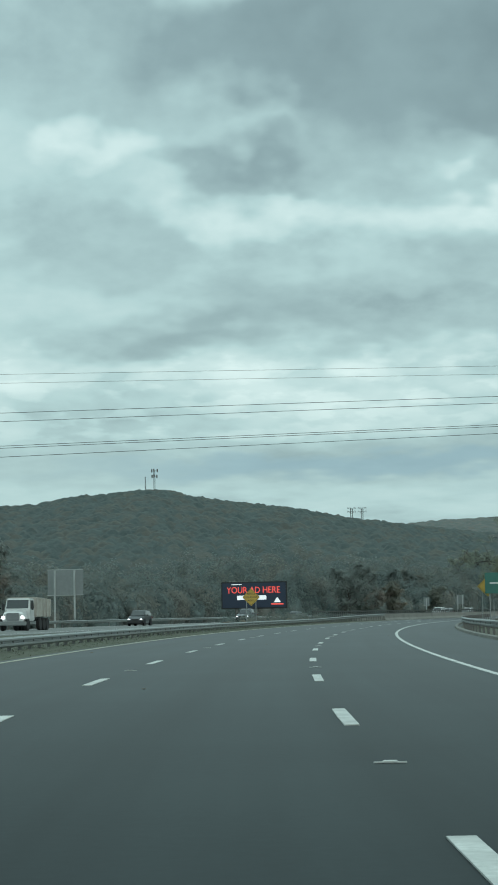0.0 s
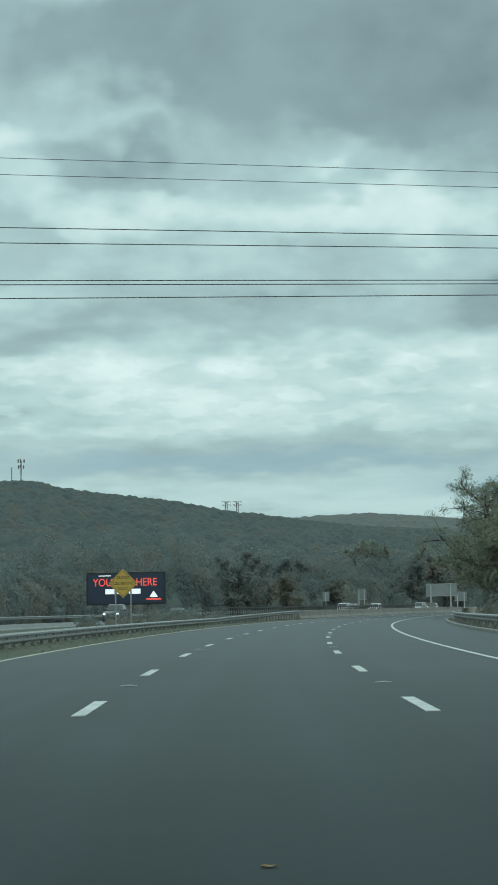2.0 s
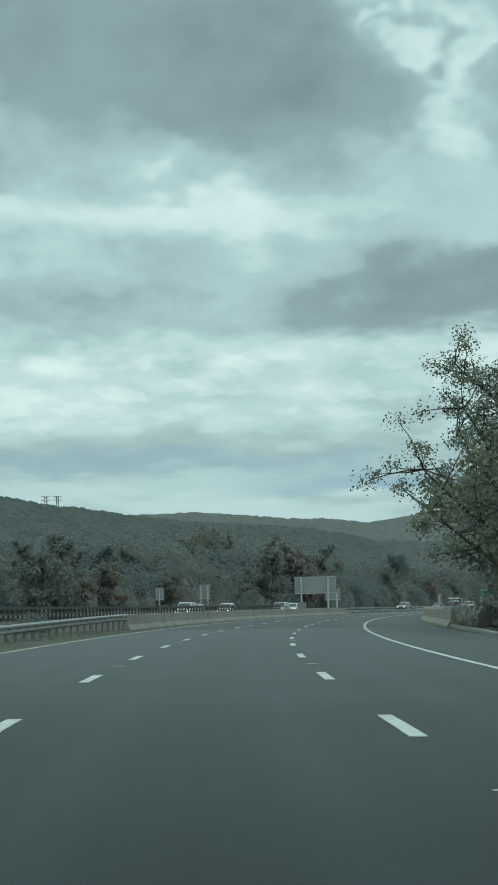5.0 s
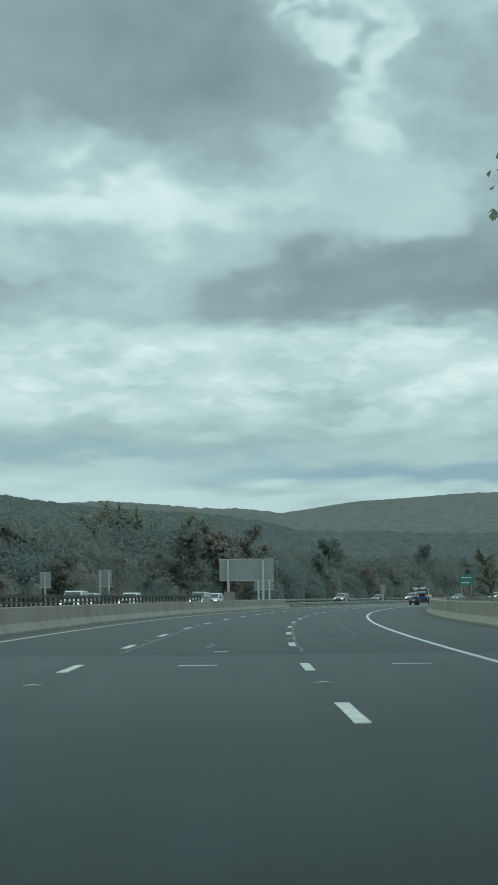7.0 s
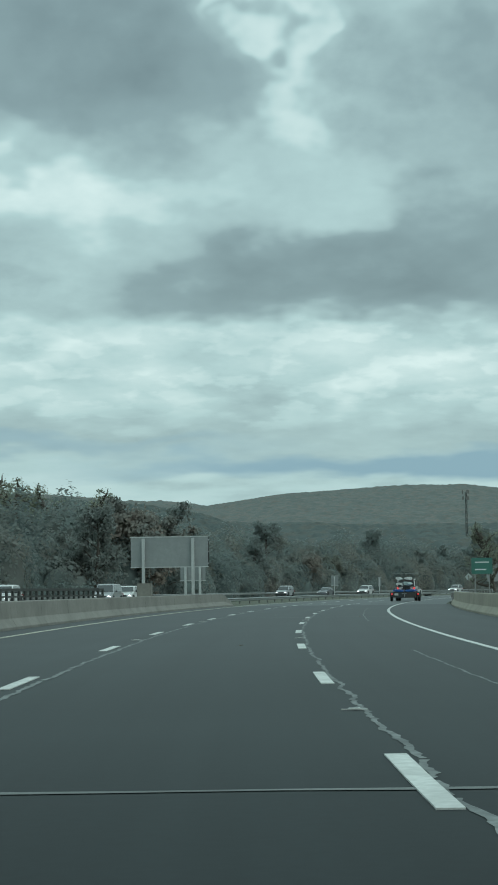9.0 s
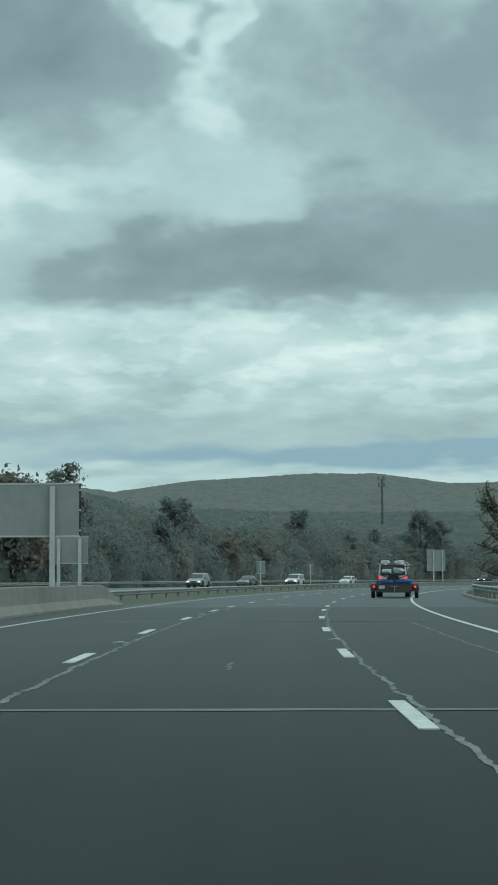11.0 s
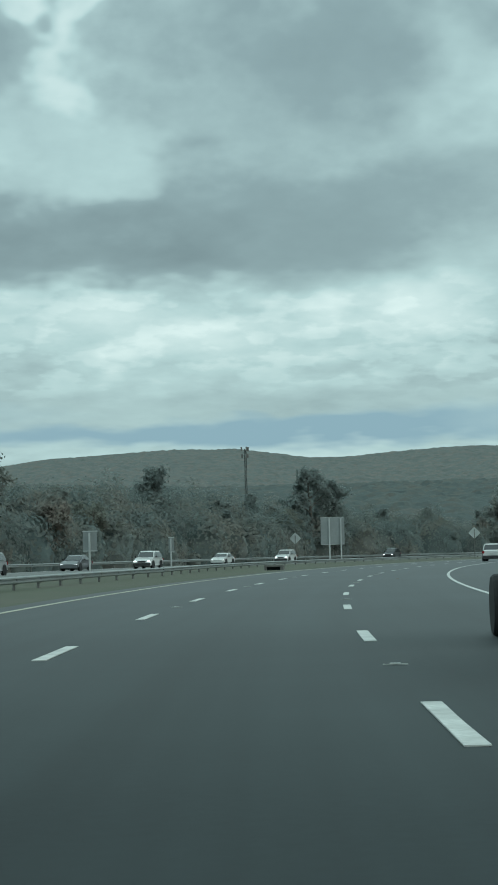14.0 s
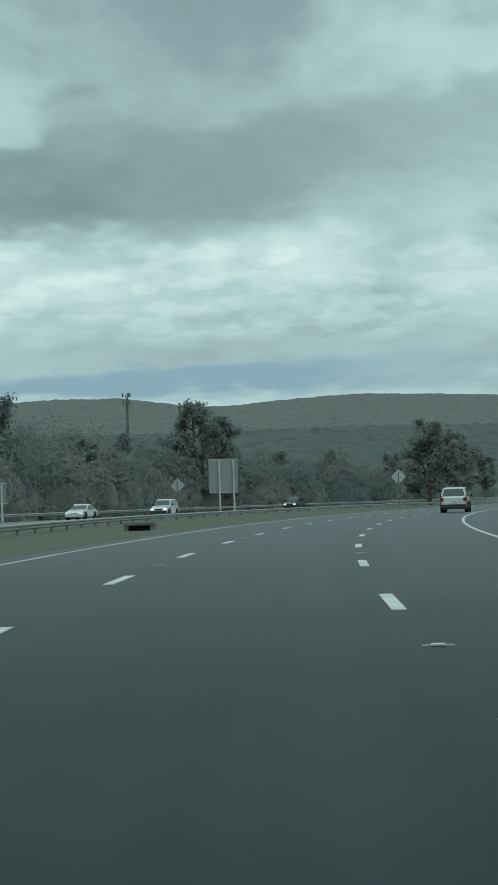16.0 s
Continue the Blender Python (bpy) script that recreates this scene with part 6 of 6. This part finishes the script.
def dump_truck(m):
    ob = thing("dump_truck", m, "white dump truck with a tall pale tipper body", "truck")
    cabp = M_CAR_WHITE
    part("hood", shell(bmesh.new(), [(2.2, 0.75), (2.2, 1.75), (3.5, 1.6), (3.75, 1.4), (3.75, 0.75)], lambda y, z: 0.85 if z > 1.2 else 0.95, 0.08), cabp, ob)
    part("cab", shell(bmesh.new(), [(0.6, 0.8), (0.6, 2.75), (1.9, 2.75), (2.3, 1.8), (2.3, 0.8)], lambda y, z: 1.1 if z < 2 else 1.02, 0.08), cabp, ob)
    bm = bmesh.new()
    panel_between(bm, [(-0.95, 2.27, 1.9), (0.95, 2.27, 1.9), (0.92, 1.95, 2.6), (-0.92, 1.95, 2.6)], 0.03)
    part("windscreen", bm, M_GLASS, ob)
    bm = bmesh.new()
    box(bm, -0.55, 0.55, 3.72, 3.82, 0.85, 1.5, 0.04)
    part("grille", bm, M_RIM, ob)
    bm = bmesh.new()
    box(bm, -1.2, 1.2, 3.75, 3.98, 0.45, 0.8, 0.05)
    part("bumper", bm, M_STEEL, ob)
    for sgn in (-1, 1):
        bm = bmesh.new()
        box(bm, sgn * 0.82 - 0.15, sgn * 0.82 + 0.15, 3.62, 3.78, 1.0, 1.25, 0.03)
        part("headlight", bm, M_HEAD, ob)
        bm = bmesh.new()
        box(bm, sgn * 1.0 - 0.2, sgn * 1.0 + 0.2, 2.6, 3.6, 0.95, 1.1, 0.05)
        part("fender", bm, cabp, ob)
        bm = bmesh.new()
        box(bm, sgn * 1.28 - 0.1, sgn * 1.28 + 0.1, 2.0, 2.1, 1.75, 2.3, 0.03)
        part("mirror", bm, M_TRIM, ob)
        bm = bmesh.new()
        panel_between(bm, [(sgn * 1.085, 2.0, 1.85), (sgn * 1.085, 0.9, 1.85), (sgn * 1.045, 0.9, 2.55), (sgn * 1.045, 1.8, 2.55)], 0.012)
        part("side_window", bm, M_GLASS, ob)
        for y in (3.0, -1.2, -2.5, -3.7):
            wheel(ob, sgn * 1.02, y, 0.52, 0.3)
    tan = material("pale_tipper_paint", (0.42, 0.40, 0.36), (0.36, 0.34, 0.3), 2.0, 0.5, (0.28, 0.25, 0.22), 0.6)
    bm = shell(bmesh.new(), [(-4.6, 1.15), (-4.8, 2.7), (0.35, 2.85), (0.35, 1.15)], lambda y, z: 1.22, 0.05)
    part("tipper_body", bm, tan, ob)
    for y in (-4.0, -2.9, -1.8, -0.7):
        for sgn in (-1, 1):
            bm = bmesh.new()
            box(bm, sgn * 1.22 - 0.06, sgn * 1.22 + 0.06, y - 0.06, y + 0.06, 1.15, 2.7, 0.01)
            part("side_rib", bm, tan, ob)
    bm = bmesh.new()
    box(bm, -0.45, 0.45, -4.5, 3.2, 0.75, 1.12, 0.03)
    part("frame", bm, M_TRIM, ob)
    return ob


dump_truck(facing_us(161, -31.0))


# ---- the jeep-like car and its boat trailer ----
def off_roader(m):
    ob = thing("off_road_car", m, "white off-road car with a dark soft top, towing a trailer", "car")
    body = M_CAR_WHITE
    part("tub", shell(bmesh.new(), [(-1.55, 0.55), (-1.6, 1.22), (0.75, 1.25), (0.95, 1.2), (2.05, 1.1), (2.1, 0.6), (1.6, 0.5)], lambda y, z: 0.78 if y > 0.8 else 0.8, 0.05), body, ob)
    top = material("black_soft_top", (0.03, 0.031, 0.033), (0.04, 0.041, 0.042), 7.0, 1.0, None, 0.8)
    part("soft_top", shell(bmesh.new(), [(-1.58, 1.23), (-1.5, 1.82), (0.35, 1.86), (0.7, 1.25)], lambda y, z: 0.78 if z < 1.4 else 0.7, 0.06), top, ob)
    bm = bmesh.new()
    panel_between(bm, [(-0.6, -1.6, 1.3), (0.6, -1.6, 1.3), (0.56, -1.53, 1.74), (-0.56, -1.53, 1.74)], 0.02)
    part("rear_window", bm, M_GLASS, ob)
    for sgn in (-1, 1):
        bm = bmesh.new()
        box(bm, sgn * 0.86 - 0.12, sgn * 0.86 + 0.12, -1.45, -0.55, 0.72, 0.84, 0.04)
        part("rear_fender", bm, M_TRIM, ob)
        bm = bmesh.new()
        box(bm, sgn * 0.71 - 0.08, sgn * 0.71 + 0.08, -1.68, -1.58, 1.0, 1.18, 0.03)
        lamp = part("tail_light", bm, M_TAIL, ob, "lit red tail lamp")
        bm = bmesh.new()
        box(bm, sgn * 0.71 - 0.035, sgn * 0.71 + 0.035, -1.69, -1.675, 1.05, 1.13, 0.006)
        part("bulb", bm, M_BULB, lamp)
        bm = bmesh.new()
        tube(bm, (sgn * 0.76, -1.52, 1.2), (sgn * 0.7, -1.46, 1.86), 0.045)
        tube(bm, (sgn * 0.7, -1.46, 1.86), (sgn * 0.7, 0.35, 1.9), 0.03)
        part("roof_bar", bm, body, ob, "white painted bar beside the soft top")
        for y in (-1.0, 1.45):
            wheel(ob, sgn * 0.82, y, 0.39, 0.26, False)
    bm = bmesh.new()
    box(bm, -0.8, 0.8, -1.75, -1.6, 0.5, 0.68, 0.03)
    part("rear_bumper", bm, M_TRIM, ob)
    bm = bmesh.new()
    lathe(bm, [(0.14, -0.12), (0.32, -0.12), (0.36, -0.08), (0.36, 0.08), (0.32, 0.12), (0.14, 0.12)], seg=20)
    bmesh.ops.translate(bm, verts=bm.verts, vec=(0.05, -1.76, 1.0))
    part("spare_tyre", bm, M_RUBBER, ob)
    return ob


M_TRAILER = material("dark_trailer_steel", (0.05, 0.06, 0.065), (0.06, 0.067, 0.07), 4.0, 0.8, (0.07, 0.06, 0.05), 0.6, 0.4)
M_RUST = material("red_brown_rack_steel", (0.13, 0.055, 0.045), (0.09, 0.045, 0.04), 6.0, 1.0, None, 0.7, 0.2)


def boat_trailer(m):
    """A two-wheeled trailer with a boat rack: wheels under the origin, rear towards -y."""
    ob = thing("boat_trailer", m, "dark boat trailer with a tall rack and lit red lamps", "trailer")
    bm = bmesh.new()
    box(bm, -0.92, 0.92, -1.35, 1.7, 0.3, 0.76, 0.03)
    part("bed", bm, M_TRAILER, ob)
    bm = bmesh.new()
    tube(bm, (-0.5, 1.7, 0.5), (0, 3.3, 0.5), 0.05)
    tube(bm, (0.5, 1.7, 0.5), (0, 3.3, 0.5), 0.05)
    part("drawbar", bm, M_TRAILER, ob)
    bm = bmesh.new()
    box(bm, -0.93, 0.93, -1.4, -1.36, 0.32, 0.8, 0.01)
    part("tailgate", bm, M_TRAILER, ob)
    bm = bmesh.new()
    tube(bm, (-0.9, 0, 0.33), (0.9, 0, 0.33), 0.04)
    part("axle", bm, M_TRAILER, ob)
    for sgn in (-1, 1):
        wheel(ob, sgn * 1.18, 0.0, 0.34, 0.2, False)
        bm = bmesh.new()
        pts = []
        for k in range(9):
            a = math.pi * k / 8
            pts.append((0.44 * math.cos(a), 0.36 + 0.40 * math.sin(a)))
        rows = [[bm.verts.new((sgn * x, y, z + dz)) for y, z in pts] for x, dz in ((0.95, 0.0), (1.31, 0.0), (1.31, 0.025), (0.95, 0.025))]
        for a, b in ((0, 1), (1, 2), (2, 3), (3, 0)):
            for k in range(8):
                bm.faces.new((rows[a][k], rows[a][k + 1], rows[b][k + 1], rows[b][k]))
        part("fender", bm, M_TRAILER, ob)
        bm = bmesh.new()
        box(bm, sgn * 1.12 - 0.12, sgn * 1.12 + 0.12, -0.52, -0.42, 0.5, 0.72, 0.02)
        part("lamp_bracket", bm, M_TRAILER, ob)
        bm = bmesh.new()
        box(bm, sgn * 1.12 - 0.07, sgn * 1.12 + 0.07, -0.56, -0.52, 0.54, 0.68, 0.03)
        lamp = part("tail_light", bm, M_TAIL, ob, "lit red trailer lamp")
        bm = bmesh.new()
        box(bm, sgn * 1.12 - 0.03, sgn * 1.12 + 0.03, -0.565, -0.555, 0.58, 0.64, 0.004)
        part("bulb", bm, M_BULB, lamp)
    bm = bmesh.new()
    box(bm, -0.82, -0.5, -1.43, -1.405, 0.5, 0.68, 0.01)
    part("number_plate", bm, M_PLATE, ob, "pale blank number plate")
    bm = bmesh.new()
    box(bm, -0.2, 0.25, -1.46, -1.41, 0.62, 0.66, 0.01)
    tube(bm, (0.03, -1.43, 0.36), (0.03, -1.43, 0.66), 0.03)
    part("latch", bm, M_STEEL, ob)
    for y in (-1.0, 1.2):
        bm = bmesh.new()
        box(bm, -0.022, 0.022, y - 0.022, y + 0.022, 0.75, 2.36 if y < 0 else 1.74, 0.008)
        part("rack_post", bm, M_TRAILER, ob)
        for z, half, mat in ((1.26, 0.78, M_TRAILER), (1.72, 0.95, M_RUST)):
            bm = bmesh.new()
            tube(bm, (-half, y, z), (half, y, z), 0.011)
            part("rack_arm", bm, mat, ob)
        for sgn in (-1, 1):
            bm = bmesh.new()
            tube(bm, (0, y, 1.0), (sgn * 0.8, y, 1.26), 0.012)
            part("brace", bm, M_RUST, ob)
            bm = bmesh.new()
            tube(bm, (sgn * 0.06, y, 2.08 if y < 0 else 1.74), (sgn * 0.95, y, 1.72), 0.012)
            part("brace", bm, M_RUST, ob)
    for sgn in (-1, 1):
        bm = bmesh.new()
        box(bm, sgn * 0.57 - 0.5, sgn * 0.57 + 0.5, -1.03, -0.98, 2.325, 2.35, 0.006)
        part("top_bar", bm, M_STEEL, ob, "thin pale bar across the rack top")
    return ob


def boat(m, length, section, mat, label, name="canoe", nose=0.05, size=0.84):
    """A faceted hull lying along y: section gives its (x, z) corners at the end that faces back."""
    ob = thing(name, m, label, "boat", "boats on the trailer")
    bm = bmesh.new()
    cx = sum(p[0] for p in section) / len(section)
    cz = sum(p[1] for p in section) / len(section)
    rings = []
    for u, k in ((0.0, 0.94), (0.012, 1.0), (0.2, 1.06), (0.45, 1.08), (0.7, 0.9), (0.88, 0.55), (1.0, 0.08)):
        y = -length / 2 + length * u
        rings.append([bm.verts.new((cx + (x - cx) * k * size, y, cz + (z - cz) * k * size)) for x, z in section])
    q = len(section)
    for a, b in zip(rings, rings[1:]):
        for j in range(q):
            bm.faces.new((a[j], a[(j + 1) % q], b[(j + 1) % q], b[j]))
    tip = bm.verts.new((cx + 0.05, -length / 2 - nose, cz + 0.08))
    for j in range(q):
        bm.faces.new((rings[0][j], rings[0][(j + 1) % q], tip))
    bm.faces.new(list(reversed(rings[-1])))
    if name == "kayak":
        bmesh.ops.bevel(bm, geom=bm.edges[:], offset=0.025, segments=2, affect="EDGES", clamp_overlap=True)
    part("hull", bm, mat, ob, smooth=name == "kayak")
    top = max(z for x, z in section)
    wide = max(abs(x - cx) for x, z in section)
    for y in (-length * 0.2, length * 0.15):
        bm = bmesh.new()
        box(bm, cx - wide * 1.08, cx + wide * 1.08, y, y + 0.04, top * 1.02, top * 1.02 + 0.02, 0.004)
        part("strap", bm, M_TRIM, ob)
    return ob


TRAILER = road_pose(427.5, 2.66, 0.0, -1.0)
boat_trailer(TRAILER)
off_roader(TRAILER @ Matrix.Translation((-0.25, 5.6, 0)))
M_HULL = material("white_boat_hull", (0.84, 0.86, 0.85), (0.78, 0.8, 0.79), 3.0, 0.8, (0.5, 0.52, 0.51), 0.4, coat=0.2)
M_HULL_TEAL = material("pale_teal_hull", (0.38, 0.54, 0.54), (0.45, 0.52, 0.52), 4.0, 1.5, (0.25, 0.32, 0.33), 0.4)
M_KAYAK = material("blue_kayak_plastic", (0.03, 0.17, 0.55), (0.03, 0.14, 0.46), 4.0, 1.0, (0.02, 0.07, 0.26), 0.35)
SEC_V = ((-0.25, 0.29), (-0.28, 0.14), (-0.02, 0.0), (0.24, 0.14), (0.2, 0.29), (-0.02, 0.31))
SEC_SLANT = ((-0.27, 0.2), (-0.25, 0.1), (-0.08, 0.03), (0.27, 0.0), (0.25, 0.29))
SEC_LOW = ((-0.29, 0.12), (-0.3, 0.06), (0.06, 0.06), (0.3, -0.02), (0.27, 0.25), (-0.27, 0.24))
SEC_TEAL = ((-0.28, 0.2), (-0.2, 0.02), (0.0, -0.02), (0.28, 0.12), (0.1, 0.3), (-0.24, 0.33))
for x, z, sec, mat, label, yaw in (
    (-0.47, 1.75, SEC_V, M_HULL, "white pointed boat hull on the upper rack", 1), (0.3, 1.79, SEC_SLANT, M_HULL, "white tapered boat hull tied to the upper rack", -1),
    (-0.44, 1.33, SEC_LOW, M_HULL, "white flat boat hull on the lower rack", 2), (0.32, 1.34, SEC_TEAL, M_HULL_TEAL, "pale teal boat hull on the lower rack", -3)):
    boat(TRAILER @ Matrix.Translation((x, 0.2, z)) @ Matrix.Rotation(radians(yaw), 4, "Z"), 4.2, sec, mat, label)
SEC_KAYAK = ((-0.49, 0.15), (-0.42, 0.07), (-0.1, 0.0), (0.4, 0.01), (0.46, 0.13), (0.3, 0.19), (-0.3, 0.21))
for x, side, label in ((-0.5, 1, "blue kayak lying on the trailer bed"), (0.53, -1, "blue kayak strapped beside the rack post")):
    boat(TRAILER @ Matrix.Translation((x, 0.1, 0.79)), 3.1, tuple((side * a, b) for a, b in SEC_KAYAK), M_KAYAK, label, "kayak", 0.12, 1.0)
